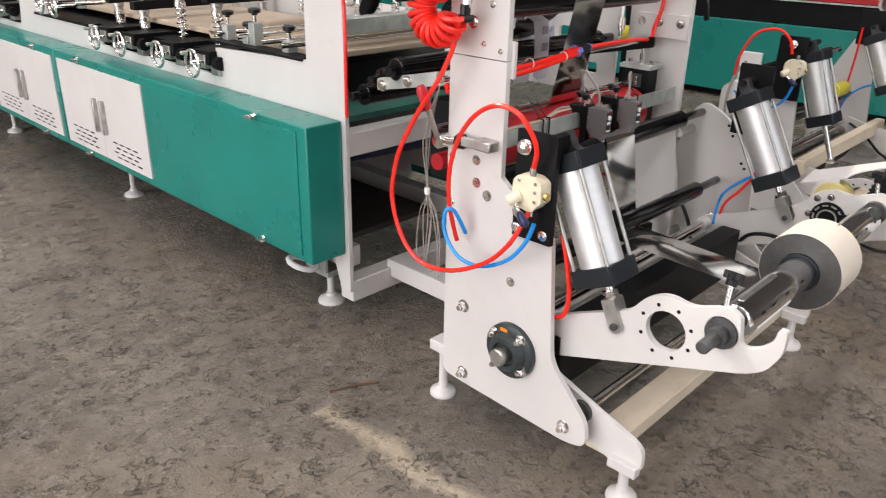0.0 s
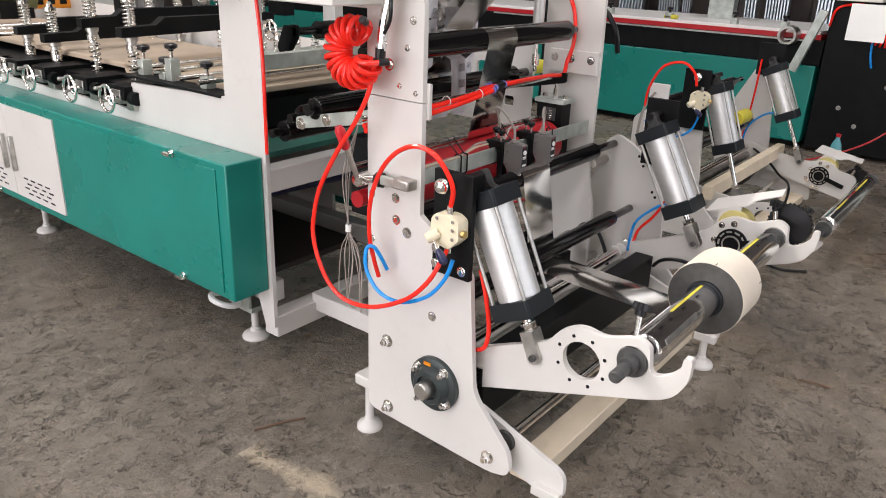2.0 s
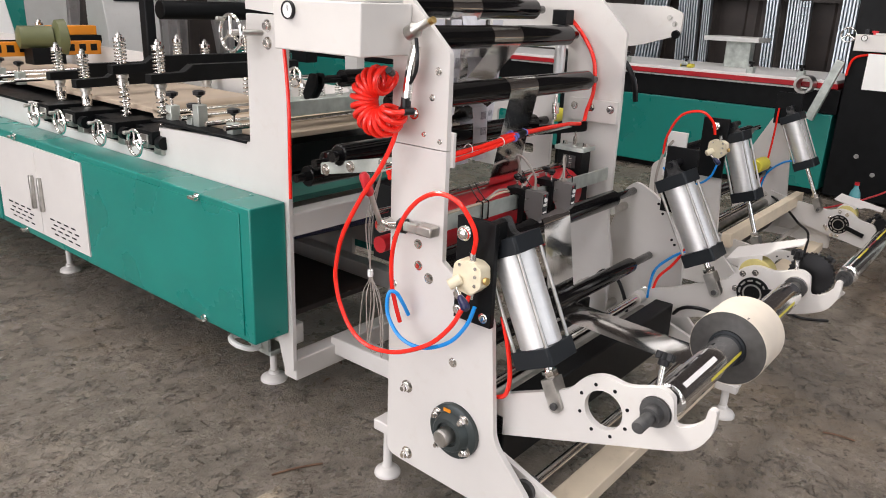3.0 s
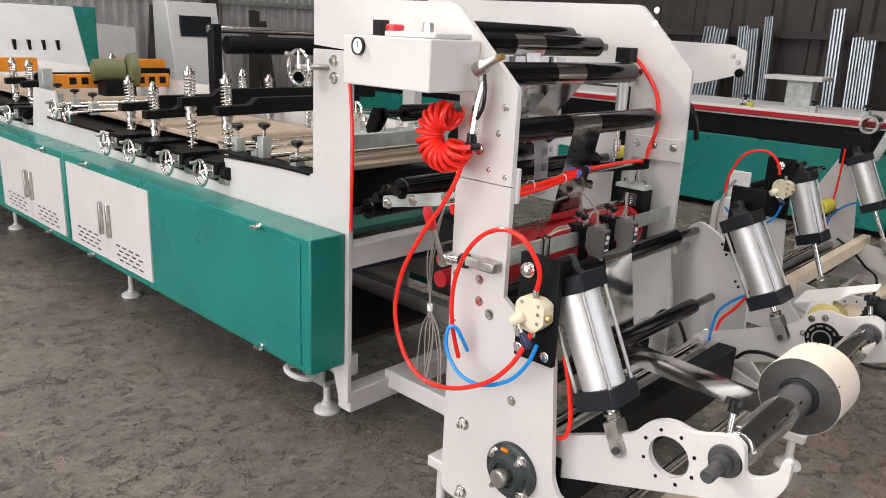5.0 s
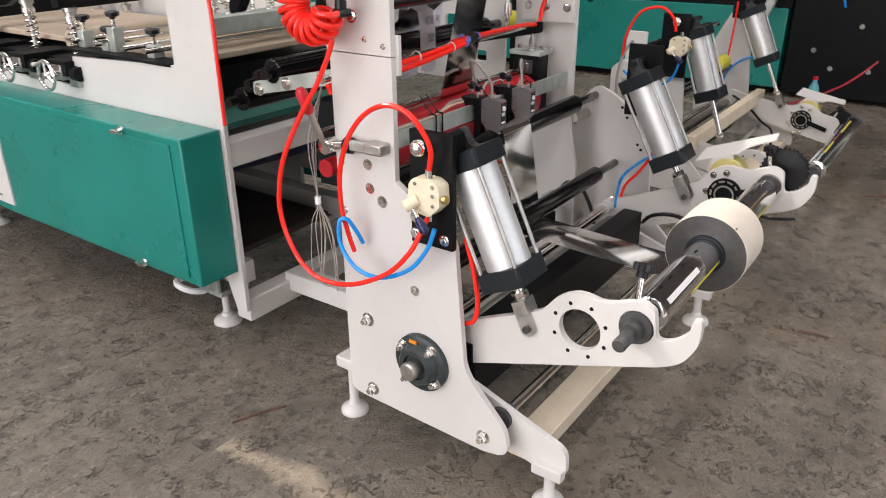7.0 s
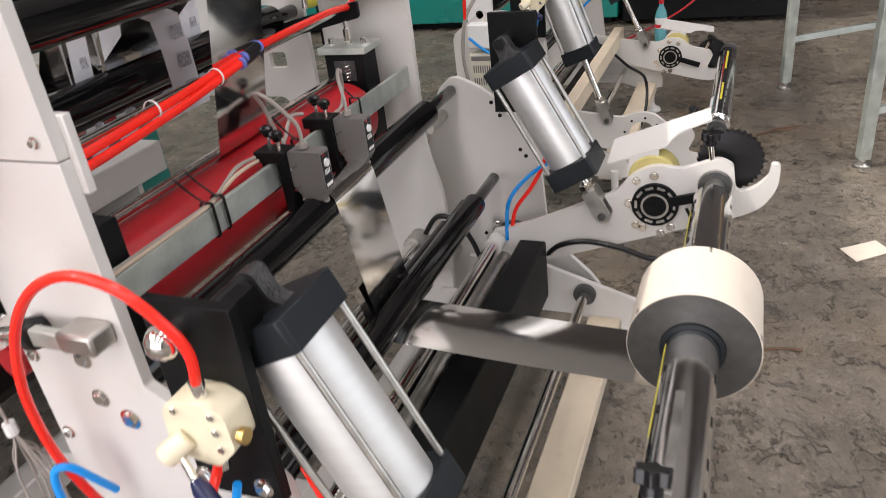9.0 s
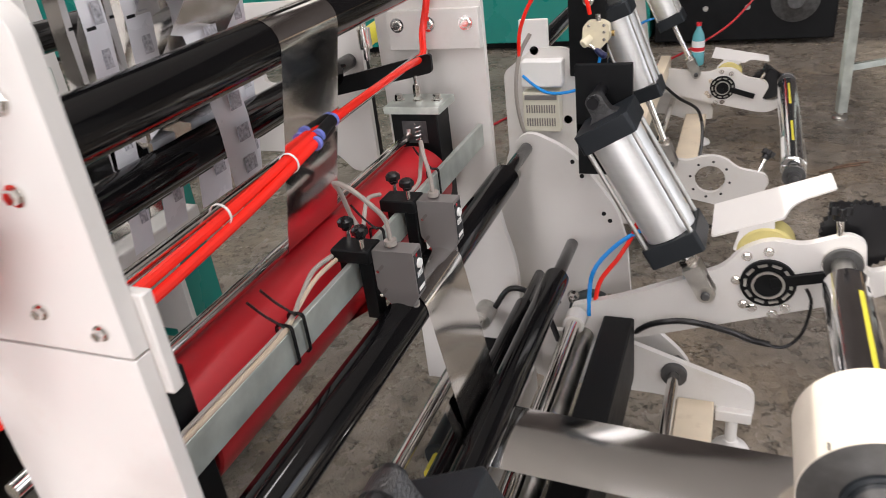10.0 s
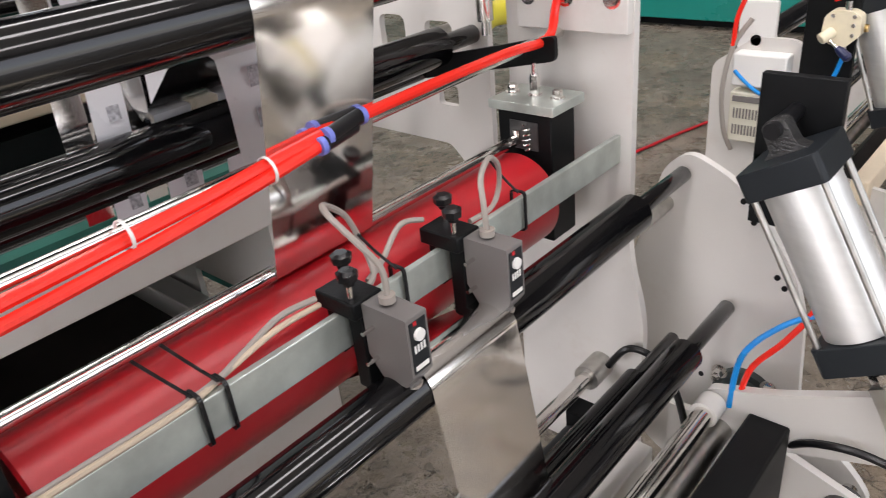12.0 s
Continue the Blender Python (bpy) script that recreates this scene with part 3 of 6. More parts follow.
def swing_arm(x, hole, group):
    ob = thing("swing_arm", "white steel swing arm with an open hook for the shaft", "machine arm", group)
    holes = [circle(-0.342, 0.457, 0.043)] if hole else []
    part("arm_plate", bm_plate(ARM, x, x + 0.016, holes), WHITE, ob, bevel=0.0015)
    if hole:
        for k in range(8):
            a = radians(22 + 45 * k)
            part("screw_hole", bm_cyl((x - 0.001, -0.342 + 0.056 * math.cos(a), 0.457 + 0.056 * math.sin(a)), (x + 0.002, -0.342 + 0.056 * math.cos(a), 0.457 + 0.056 * math.sin(a)), 0.004, 10), BLACK, ob)
    # clamp screw over the shaft
    lean = 0.03 if hole else 0.0
    part("clamp_stem", bm_cyl((x + 0.008, -0.445, 0.53), (x + 0.008 + lean, -0.438, 0.585), 0.006), CHROME, ob)
    lobes = [((0.0165 + 0.0035 * math.cos(6 * a)) * math.cos(a), (0.0165 + 0.0035 * math.cos(6 * a)) * math.sin(a)) for a in (2 * math.pi * k / 48 for k in range(48))]
    knob = bm_plate(lobes, 0.0, 0.015, axis="z")
    bm_cyl((0, 0, -0.012), (0, 0, 0.002), 0.011, 16, knob)
    knob.transform(Matrix.Translation((x + 0.008 + lean * 1.15, -0.4375, 0.59)) @ Matrix.Rotation(lean * 16, 4, "Y"))
    part("clamp_knob", knob, BLACKPL, ob, bevel=0.002)
    return ob


swing_arm(0.05, True, "swing arms")
arm2 = swing_arm(0.985, False, "swing arms")
# disc brake on the far arm
br = part("brake_housing", bm_lathe((0.985, -0.338, 0.450), (-1, 0, 0), [(0, 0.047), (0.006, 0.047), (0.007, 0.043), (0.005, 0.036), (0.005, 0.028), (0.010, 0.026), (0.010, 0.012), (0.007, 0.0)], 32), BLACK, arm2)
for k in range(10):
    a = radians(36 * k)
    part("brake_vent", bm_box(-0.0005, 0.0035, -0.0025, 0.0025, -0.008, 0.008, m=Matrix.Translation((0.9775, -0.338 + 0.038 * math.cos(a), 0.450 + 0.038 * math.sin(a))) @ Matrix.Rotation(a, 4, "X")), STEEL, br)
part("brake_ring", bm_ring((0.9755, -0.338, 0.450), (-1, 0, 0), 0.0235, 0.028, 0.003), STEEL, br)
for y, z in ((-0.30, 0.50), (-0.335, 0.512), (-0.37, 0.40), (-0.30, 0.40), (-0.35, 0.385), (-0.315, 0.395), (-0.285, 0.45)):
    bolt(arm2, (0.985, y, z), r=0.0065, h=0.006)
part("torque_lever", bm_box(-0.012, -0.004, -0.06, 0.06, -0.010, 0.010, m=Matrix.Translation((0.985, -0.40, 0.468)) @ Matrix.Rotation(radians(-14), 4, "X")), BLACK, arm2, bevel=0.001)
gear_outline = []
for k in range(64):
    a = 2 * math.pi * k / 64
    r = 0.058 if k % 2 else 0.063
    gear_outline.append((-0.475 + r * math.cos(a), 0.535 + r * math.sin(a)))
part("brake_disc", bm_plate(gear_outline, 1.02, 1.036), BLACKPL, arm2, "black toothed disc")
GUARD = rounded([(0.0, 0.0), (0.205, 0.0), (0.212, 0.055), (0.158, 0.06), (0.138, 0.072), (0.125, 0.105), (0.0, 0.105)], [0.004, 0.004, 0.006, 0.02, 0.02, 0.006, 0.006])
GUARDM = Matrix(((0, -0.985, 0, 1.108), (-0.936, 0, 0.35, -0.238), (0.352, -0.15, 0.93, 0.538), (0, 0, 0, 1)))
guard = bm_plate(GUARD, 0.0, 0.004, axis="z")
guard.transform(GUARDM)
part("guard_plate", guard, WHITE, arm2, bevel=0.001)
part("guard_web", bm_plate(rounded([(-0.275, 0.50), (-0.285, 0.545), (-0.34, 0.565), (-0.345, 0.50)], 0.006), 1.003, 1.011), WHITE, arm2, bevel=0.001)
part("drive_pulley", bm_cyl((1.0, -0.33, 0.50), (1.05, -0.33, 0.50), 0.05, 28, chamfer=0.004), PALEYEL, arm2, "pale yellow drive pulley")
part("torsion_beam", bm_box(0.05, 0.985, -0.105, -0.045, 0.20, 0.345), BLACK, arm2, "black box-section cross beam", bevel=0.004)
part("pivot_shaft", bm_cyl((0.02, -0.004, 0.29), (1.09, -0.004, 0.29), 0.02), STEEL, arm2)

SY, SZ = -0.451, 0.499
shaft = thing("air_shaft", "polished steel air shaft with yellow tape and pale keys", "shaft", at=(0, SY, SZ))
part("shaft_body", bm_lathe((0.105, 0, 0), (1, 0, 0), [(0, 0.030), (0.004, 0.036), (0.80, 0.036), (0.804, 0.032)], 40), SHAFTM, shaft)
part("journal", bm_lathe((-0.03, 0, 0), (1, 0, 0), [(0, 0.011), (0.003, 0.013), (0.05, 0.013), (0.05, 0.019), (0.135, 0.019)], 24), CAST, shaft)
part("journal", bm_lathe((0.905, 0, 0), (1, 0, 0), [(0, 0.019), (0.11, 0.019), (0.12, 0.016)], 24), STEEL, shaft)
for x in (0.044, 0.972):
    part("shaft_bearing", bm_ring((x, 0, 0), (1, 0, 0), 0.019, 0.031, 0.024), CAST, shaft)
    part("bearing_lip", bm_ring((x + 0.006, 0, 0), (1, 0, 0), 0.029, 0.033, 0.006), CHROME, shaft)


def shaft_key(a, x0, x1, mat, name, w=0.012, lift=0.0008):
    m = Matrix.Rotation(radians(a), 4, "X")
    part(name, bm_box(x0, x1, -w / 2, w / 2, 0.034, 0.036 + lift, m=m), mat, shaft)


shaft_key(0, 0.245, 0.425, YELLOW, "yellow_tape", 0.007, 0.0004)
shaft_key(0, 0.60, 0.84, YELLOW, "yellow_tape", 0.007, 0.0004)
for a in (24, 144, 264):
    for x in (0.15, 0.2, 0.27, 0.35, 0.62, 0.7, 0.78, 0.85):
        shaft_key(a, x, x + 0.016, BLACK, "key_slot", 0.005, 0.0002)

roll = thing("film_roll", "reel of grey film wound on a white paper-faced core", "film roll", at=(0, SY, SZ))
RX0, RX1, RR = 0.435, 0.568, 0.089
part("wound_film", bm_ring((RX0, 0, 0), (1, 0, 0), 0.044, RR - 0.0012, RX1 - RX0, 64), ROLLEND, roll, "dark grey wound end of the reel")
part("outer_wrap", bm_ring((RX0 + 0.0004, 0, 0), (1, 0, 0), RR - 0.0011, RR, RX1 - RX0 - 0.0008, 64), PAPER, roll, "white paper-like outer wrap")
part("core", bm_ring((RX0 - 0.004, 0, 0), (1, 0, 0), 0.0365, 0.0435, RX1 - RX0 + 0.004, 40), DARKGREY, roll)
for a, x in ((20, RX0 + 0.002), (85, RX1 - 0.014), (150, RX0 + 0.002), (215, RX1 - 0.014), (300, RX0 + 0.002)):
    part("edge_mark", bm_box(x, x + 0.012, -0.0012, 0.0012, RR - 0.002, RR + 0.0006, m=Matrix.Rotation(radians(a), 4, "X")), BLACK, roll)
for a in (70, 190, 310):
    shaft_key(a, 0.135, 0.30, LABELW if a == 310 else STEEL, "gripping_key", 0.011, 0.0012)


def film_strip(points, x0, x1, name="film_web", mat=None, parent=None, curl=0.0):
    """Thin film that runs along (y, z) points."""
    bm = bmesh.new()
    count = len(points) - 1
    rows = []
    for i, (y, z) in enumerate(points):
        swell = curl * math.sin(math.pi * i / count) * (1 + 0.3 * math.sin(5.0 * i / count))
        rows.append([bm.verts.new((x0 + (x1 - x0) * k / 8, y, z + swell * (1 - (k / 4 - 1) ** 2))) for k in range(9)])
    for p, q in zip(rows, rows[1:]):
        for k in range(8):
            bm.faces.new((p[k], p[k + 1], q[k + 1], q[k]))
    ob = part(name, bm, mat or FILM, parent)
    for f in ob.data.polygons:
        f.use_smooth = True
    return ob


def belt(wheels, slack=0.0):
    """Path of a web round wheels (y, z, radius, turn): turn is 1 counter-clockwise, -1 clockwise."""
    legs = []
    for (y0, z0, r0, s0), (y1, z1, r1, s1) in zip(wheels, wheels[1:]):
        dy, dz = y1 - y0, z1 - z0
        dist = math.hypot(dy, dz)
        u = (dy / dist, dz / dist)
        k = (s1 * r1 - s0 * r0) / dist
        c = math.sqrt(1 - k * k)
        n = (k * u[0] - c * u[1], k * u[1] + c * u[0])
        legs.append(((y0 - n[0] * s0 * r0, z0 - n[1] * s0 * r0), (y1 - n[0] * s1 * r1, z1 - n[1] * s1 * r1)))
    path = []
    for i, (p, q) in enumerate(legs):
        if i:
            y, z, r, turn = wheels[i]
            a0 = math.atan2(legs[i - 1][1][1] - z, legs[i - 1][1][0] - y)
            a1 = math.atan2(p[1] - z, p[0] - y)
            sweep = ((a1 - a0) * turn) % (2 * math.pi)
            path += [(y + r * math.cos(a0 + turn * sweep * k / 14), z + r * math.sin(a0 + turn * sweep * k / 14)) for k in range(15)]
        else:
            path.append(p)
        path += [(p[0] + (q[0] - p[0]) * k / 12, p[1] + (q[1] - p[1]) * k / 12 - slack * math.sin(math.pi * k / 12)) for k in range(1, 12)]
    path.append(legs[-1][1])
    return path


web = thing("film_web", "silver metallised film threaded over the black rollers", "film")
REEL, LOW, SENSE, NIP = (SY, SZ, 0.0885, 1), (0.033, 0.455, 0.0246, 1), (0.118, 0.662, 0.0276, -1), (0.258, 0.680, 0.0668, 1)
film_strip(belt([REEL, LOW, (0.075, 0.52, 0, 1)], 0.002), 0.452, 0.584, "lower_run", parent=web, curl=0.006)
film_strip(belt([(0.0578, 0.46, 0, 1), SENSE, NIP, (0.34, 0.66, 0, 1)]), 0.477, 0.614, "sensing_run", parent=web)
BACK, BACK2 = (0.62, 0.80, 0.0308, 1), (0.70, 0.745, 0.0308, 1)
film_strip(belt([(0.345, 0.70, 0, 1), (0.272, 0.757, 0.0086, -1), (0.240, 1.020, 0.0306, -1), BACK, (0.66, 0.85, 0, 1)]), 0.447, 0.583, "vertical_run", parent=web)
film_strip(belt([(0.60, 0.78, 0, 1), (0.322, 1.150, 0.0306, -1), BACK2, (0.74, 0.79, 0, 1)]), 0.476, 0.612, "middle_run", parent=web)
film_strip(belt([(0.68, 0.725, 0, 1), (0.454, 1.222, 0.0306, -1), (0.56, 1.25, 0.0306, 1), (0.75, 1.30, 0, 1)]), 0.458, 0.592, "upper_run", parent=web)
PRINTGREY = material("grey_print", (0.4, 0.4, 0.43), 0.35, vary=0.5, scale=220, rough_vary=0.05)
PRINT = material("white_printed_film", (0.76, 0.76, 0.79), 0.28, vary=0.05, scale=12, rough_vary=0.08)
for x, w in ((0.392, 0.038), (0.458, 0.046), (0.54, 0.076), (0.652, 0.05)):
    film_strip([(0.47, 0.76), (0.455, 0.85), (0.44, 0.95), (0.43, 1.05), (0.43, 1.19)], x, x + w, "printed_run", PRINT, web)
    for z in (0.875, 0.965, 1.055):
        y = 0.4485 - (z - 0.875) * 0.1
        part("registration_mark", bm_box(x + 0.004, x + 0.018, y - 0.0012, y - 0.0004, z, z + 0.004), BLACK, web)
    for k in range(7):
        z = 0.80 + 0.052 * k
        y = 0.4615 - (z - 0.80) * 0.145 if z < 0.87 else 0.4515 - (z - 0.87) * 0.12
        part("print_bar", bm_box(x + w * 0.45, x + w * 0.8, y - 0.003, y - 0.0022, z, z + 0.026), PRINTGREY, web)
film_strip([(0.37, 0.80), (0.372, 0.90), (0.385, 1.0), (0.41, 1.10), (0.43, 1.20)], 0.505, 0.572, "printed_run", PRINT, web)
for k in range(6):
    z = 0.825 + 0.045 * k
    part("print_bar", bm_box(0.535, 0.56, 0.3665 + max(0, z - 0.90) * 0.12, 0.3675 + max(0, z - 0.90) * 0.12, z, z + 0.022), PRINTGREY, web)
for x, w in ((0.432, 0.024), (0.36, 0.03), (0.62, 0.03)):
    film_strip([(0.462, 0.80), (0.448, 0.95), (0.438, 1.19)], x, x + w, "clear_run", FILM, web)

# ---- pneumatic cylinders ----
CASTBLACK = material("rough_black_casting", (0.07, 0.07, 0.07), 0.36, 0.7, vary=0.4, scale=60, bump=0.9, bump_scale=260)


def cylinder(top, low, extended, group, label, dy=0.0):
    ob = thing("pneumatic_cylinder", label, "pneumatic cylinder", group)
    a, b = Vector(top), Vector(low)
    d = (b - a).normalized()
    side = Vector((1, 0, 0))
    nrm = d.cross(side).normalized()
    m = Matrix((side, nrm, d)).transposed().to_4x4()
    m.translation = a
    cap = 0.051

    def capped(z0, z1, name):
        c = 0.005
        out = [(-cap, -cap + c), (-cap + c, -cap), (cap - c, -cap), (cap, -cap + c), (cap, cap - c), (cap - c, cap), (-cap + c, cap), (-cap, cap - c)]
        bm = bm_plate(out, z0, z1, axis="z")
        bm.transform(m)
        return part(name, bm, DARKGREY, ob, bevel=0.0015)

    head = capped(0.045, 0.082, "head_cap")
    capped(0.285, 0.325, "rod_cap")
    part("tube", bm_lathe(a, d, [(0.082, 0.0465), (0.285, 0.0465)], 40), ALU, ob, "bright aluminium tube")
    for sx in (-1, 1):
        for sy in (-1, 1):
            p = m @ Vector((sx * 0.0425, sy * 0.0425, 0.06))
            part("tie_rod", bm_cyl(p, m @ Vector((sx * 0.0425, sy * 0.0425, 0.315)), 0.0042, 12), STEEL, ob)
    # cast fork and hinge pin at the top
    lug = bm_plate(rounded([(-0.015, -0.015), (0.015, -0.015), (0.017, 0.034), (0.03, 0.046), (-0.03, 0.046), (-0.017, 0.034)], [0.014, 0.014, 0.01, 0, 0, 0.01]), -0.011, 0.011)
    lug.transform(m @ Matrix.Translation((0, 0, 0.012)) @ Matrix.Diagonal((1, 1, 0.75, 1)))
    part("hinge_lug", lug, CASTBLACK, ob)
    part("hinge_pin", bm_cyl(a + d * 0.012 - side * (0.022 if a.x > 0.5 else 0.066), a + d * 0.012 + side * (0.07 if a.x > 0.5 else 0.018), 0.0105), BLACKPL, ob)
    end = (b - a).length
    part("piston_rod", bm_cyl(m @ Vector((0, 0, 0.31)), m @ Vector((0, 0, end - 0.035)), 0.0095), CHROME, ob)
    part("rod_nut", bm_hex(m @ Vector((0, 0, end - 0.075)), d, 0.017, 0.018), CHROME, ob)
    clevis = bm_box(-0.018, 0.018, -0.016, 0.016, end - 0.058, end - 0.028, m=m)
    for sx in (-0.0135, 0.0135):
        bm_box(sx - 0.0045, sx + 0.0045, -0.016, 0.016, end - 0.03, end + 0.004, m=m, bm=clevis)
        bm_cyl(m @ Vector((sx - 0.0045, 0, end)), m @ Vector((sx + 0.0045, 0, end)), 0.0168, 20, clevis)
    part("clevis", clevis, STEEL, ob)
    part("clevis_pin", bm_cyl(m @ Vector((-0.026, 0, end)), m @ Vector((0.026, 0, end)), 0.008, 16, chamfer=0.001), CAST, ob)
    return ob


cylinder((0.062, -0.055, 0.806), (0.058, -0.235, 0.428), False, "pneumatic cylinders", "aluminium pneumatic cylinder with dark square caps, tilted over the arm")
cylinder((0.985, -0.03, 0.797), (0.972, -0.235, 0.430), False, "pneumatic cylinders", "aluminium pneumatic cylinder with dark square caps, tilted over the arm")
mount = part("cylinder_bracket", bm_box(-0.016, -0.002, -0.094, 0.006, 0.580, 0.812), BLACK, stand, "black bracket plate", bevel=0.001)
part("bracket_spacer", bm_box(-0.002, 0.03, -0.090, -0.072, 0.76, 0.81), BLACK, mount)
for y, z in ((-0.004, 0.60), (-0.004, 0.635), (-0.075, 0.60)):
    bolt(mount, (-0.016, y, z), r=0.008, h=0.007)
mount2 = part("cylinder_bracket", bm_box(1.05, 1.064, -0.090, 0.012, 0.69, 0.83), BLACK, stand, "black bracket plate", bevel=0.001)
part("bracket_gusset", bm_box(1.05, 1.087, -0.06, 0.01, 0.62, 0.72), BLACK, mount2)

# ---- main machine: base cabinets and frame ----
CABF, CABB, CZ0, CZ1 = -0.02, 0.104, 0.262, 0.674


def vent_row(parent, x, y0, y1, z, n):
    for k in range(n):
        y = y0 + (y1 - y0) * (k + 0.5) / n
        part("vent_slot", bm_box(x - 0.0012, x + 0.0012, y - 0.0165, y + 0.0165, z - 0.0026, z + 0.0026), BLACK, parent)


def cabinet(y0, y1, doors, label):
    """A teal base cabinet; doors is a list of (y, y) for double white doors."""
    ob = thing("base_cabinet", label, "cabinet", "machine base cabinets")
    body = part("body", bm_box(CABF, CABB, y0, y1, CZ0, CZ1), TEAL, ob, bevel=0.004)
    for a, b in doors:
        mid = (a + b) / 2
        for p, q, hy in ((a, mid - 0.001, mid - 0.035), (mid + 0.001, b, mid + 0.035)):
            door = part("door", bm_box(CABF - 0.006, CABF + 0.004, p, q, CZ0 + 0.03, CZ1 - 0.03), WHITE, ob, "white sheet-steel door", bevel=0.001)
            part("handle", bm_box(CABF - 0.022, CABF - 0.006, hy - 0.008, hy + 0.008, 0.395, 0.53), STEEL, door, bevel=0.003)
            for r in range(4):
                z = 0.318 + 0.019 * r
                vent_row(door, CABF - 0.0062, p + 0.06 + 0.024 * (r % 2), q - 0.09 + 0.024 * (r % 2), z, 4)
    return ob


def cam_lock(parent, y, z):
    bm = bm_lathe((CABF, y, z), (-1, 0, 0), [(0, 0.012), (0.006, 0.012), (0.008, 0.008), (0.014, 0.008)], 20)
    bm_box(CABF - 0.024, CABF - 0.012, y - 0.018, y + 0.018, z - 0.004, z + 0.004, bm)
    part("cam_lock", bm, CHROME, parent)


c1 = cabinet(0.73, 2.495, [(1.705, 2.465)], "teal steel base cabinet with a plain panel and white doors")
panel = part("access_panel", bm_box(CABF - 0.004, CABF + 0.002, 0.775, 1.69, CZ0 + 0.018, CZ1 - 0.02), TEAL, c1, bevel=0.001)
for y in (0.98, 2.25):
    cam_lock(c1, y, 0.662)
    cam_lock(c1, y, 0.276)
c2 = cabinet(2.505, 4.25, [(2.535, 3.35)], "teal steel base cabinet with white double doors")
for y in (2.73, 3.75):
    cam_lock(c2, y, 0.66)
    cam_lock(c2, y, 0.276)
rear = thing("base_cabinet", "plain teal base cabinet along the rear side", "cabinet", "machine base cabinets")
part("body", bm_box(0.832, 0.945, 0.86, 6.2, CZ0, CZ1), TEAL, rear, bevel=0.004)
# added dark sheet standing in for the deep shade beneath the machine
part("underside_shade", bm_box(0.16, 0.80, 1.0, 6.1, 0.16, 0.18), CLADDARK, rear)
part("motor_case", bm_cyl((0.35, 1.7, 0.45), (0.65, 1.7, 0.45), 0.12, 24), DARKGREY, rear)
c3 = cabinet(4.26, 6.2, [(4.4, 5.2)], "teal steel base cabinet with white double doors")

frame_ob = thing("bag_machine", "white-painted steel frame of the bag machine", "bag machine")
TALL = [(0.715, 0.135), (0.715, 1.185), (0.88, 1.185), (0.885, 0.823), (1.385, 0.80), (1.40, 0.71), (2.30, 0.705), (2.31, 0.775), (2.865, 0.775), (2.90, 0.90), (3.16, 0.90), (3.22, 0.70), (4.2, 0.70), (4.21, 0.79), (6.2, 0.79), (6.2, 0.27), (0.80, 0.27), (0.76, 0.135)]
part("side_plate", bm_plate(TALL, 0.106, 0.120), WHITE, frame_ob, bevel=0.001)
TALLF = [(0.845, 0.12), (0.845, 0.70), (1.20, 0.72), (1.22, 0.90), (2.35, 0.93), (6.2, 0.93), (6.2, 0.15), (1.2, 0.15), (1.2, 0.3), (0.90, 0.3), (0.90, 0.12)]
part("side_plate", bm_plate(TALLF, 0.815, 0.829), WHITE, frame_ob)
for x in (0.16, 0.745):
    part("base_rail", bm_box(x, x + 0.06, 0.80, 6.2, 0.17, 0.24), WHITE, frame_ob, bevel=0.004)
for y, z in ((0.72, 0.565), (0.72, 0.095)):
    part("cross_rail", bm_box(0.12, 0.815 if z < 0.3 else 0.80, y, y + 0.06, z, z + 0.07), WHITE, frame_ob, bevel=0.004)
part("link_rail", bm_box(0.28, 0.34, 0.16, 0.74, 0.13, 0.19), WHITE, frame_ob, bevel=0.004)
part("green_bed", bm_box(0.12, 0.813, 0.78, 2.6, 0.65, 0.667), TEALMAT, frame_ob, "dark green bed sheet")
for y in (0.925, 2.4, 3.95, 5.6):
    for x in (0.19, 0.77):
        level_foot(frame_ob, x, y, 0.12, 0.045)
part("foot_bracket", bm_box(0.13, 0.24, 0.86, 0.965, 0.125, 0.143), GALV, frame_ob, bevel=0.002)
part("foot_bracket", bm_box(0.121, 0.133, 0.86, 0.965, 0.143, 0.28), GALV, frame_ob, bevel=0.002)
part("conduit", bm_helix((0.16, 0.96, 0.49), (0.80, 1.02, 0.44), 0.018, 0.006, 60, 5, 10), NAVY, frame_ob, "dark blue ribbed conduit")

# ---- control box ----
box = thing("control_box", "white control box with gauge and red stop button", "control box", at=(0, 0.01, 0.014))
part("case", bm_box(-0.15, -0.001, 0.152, 0.42, 1.112, 1.216), WHITE, box, bevel=0.003)
part("lid", bm_box(-0.13, -0.02, 0.16, 0.31, 1.2165, 1.228), GREYWHITE, box, bevel=0.003)
g = part("pressure_gauge", bm_lathe((-0.15, 0.365, 1.194), (-1, 0, 0), [(0, 0.019), (0.008, 0.019), (0.008, 0.0165), (0.005, 0.016)], 28), BLACKPL, box)
part("dial", bm_cyl((-0.1555, 0.365, 1.194), (-0.1565, 0.365, 1.194), 0.0155, 28), LABELW, g)
part("needle", bm_box(-0.1572, -0.1566, 0.364, 0.3655, 1.192, 1.204), BLACK, g)
part("switch_block", bm_box(-0.10, -0.075, 0.355, 0.38, 1.217, 1.25), BLACKPL, box)
part("stop_button", bm_lathe((-0.09, 0.32, 1.217), (0, 0, 1), [(0, 0.012), (0.012, 0.012), (0.013, 0.02), (0.022, 0.02), (0.025, 0.015)], 24), REDPLAST, box, "red mushroom stop button")
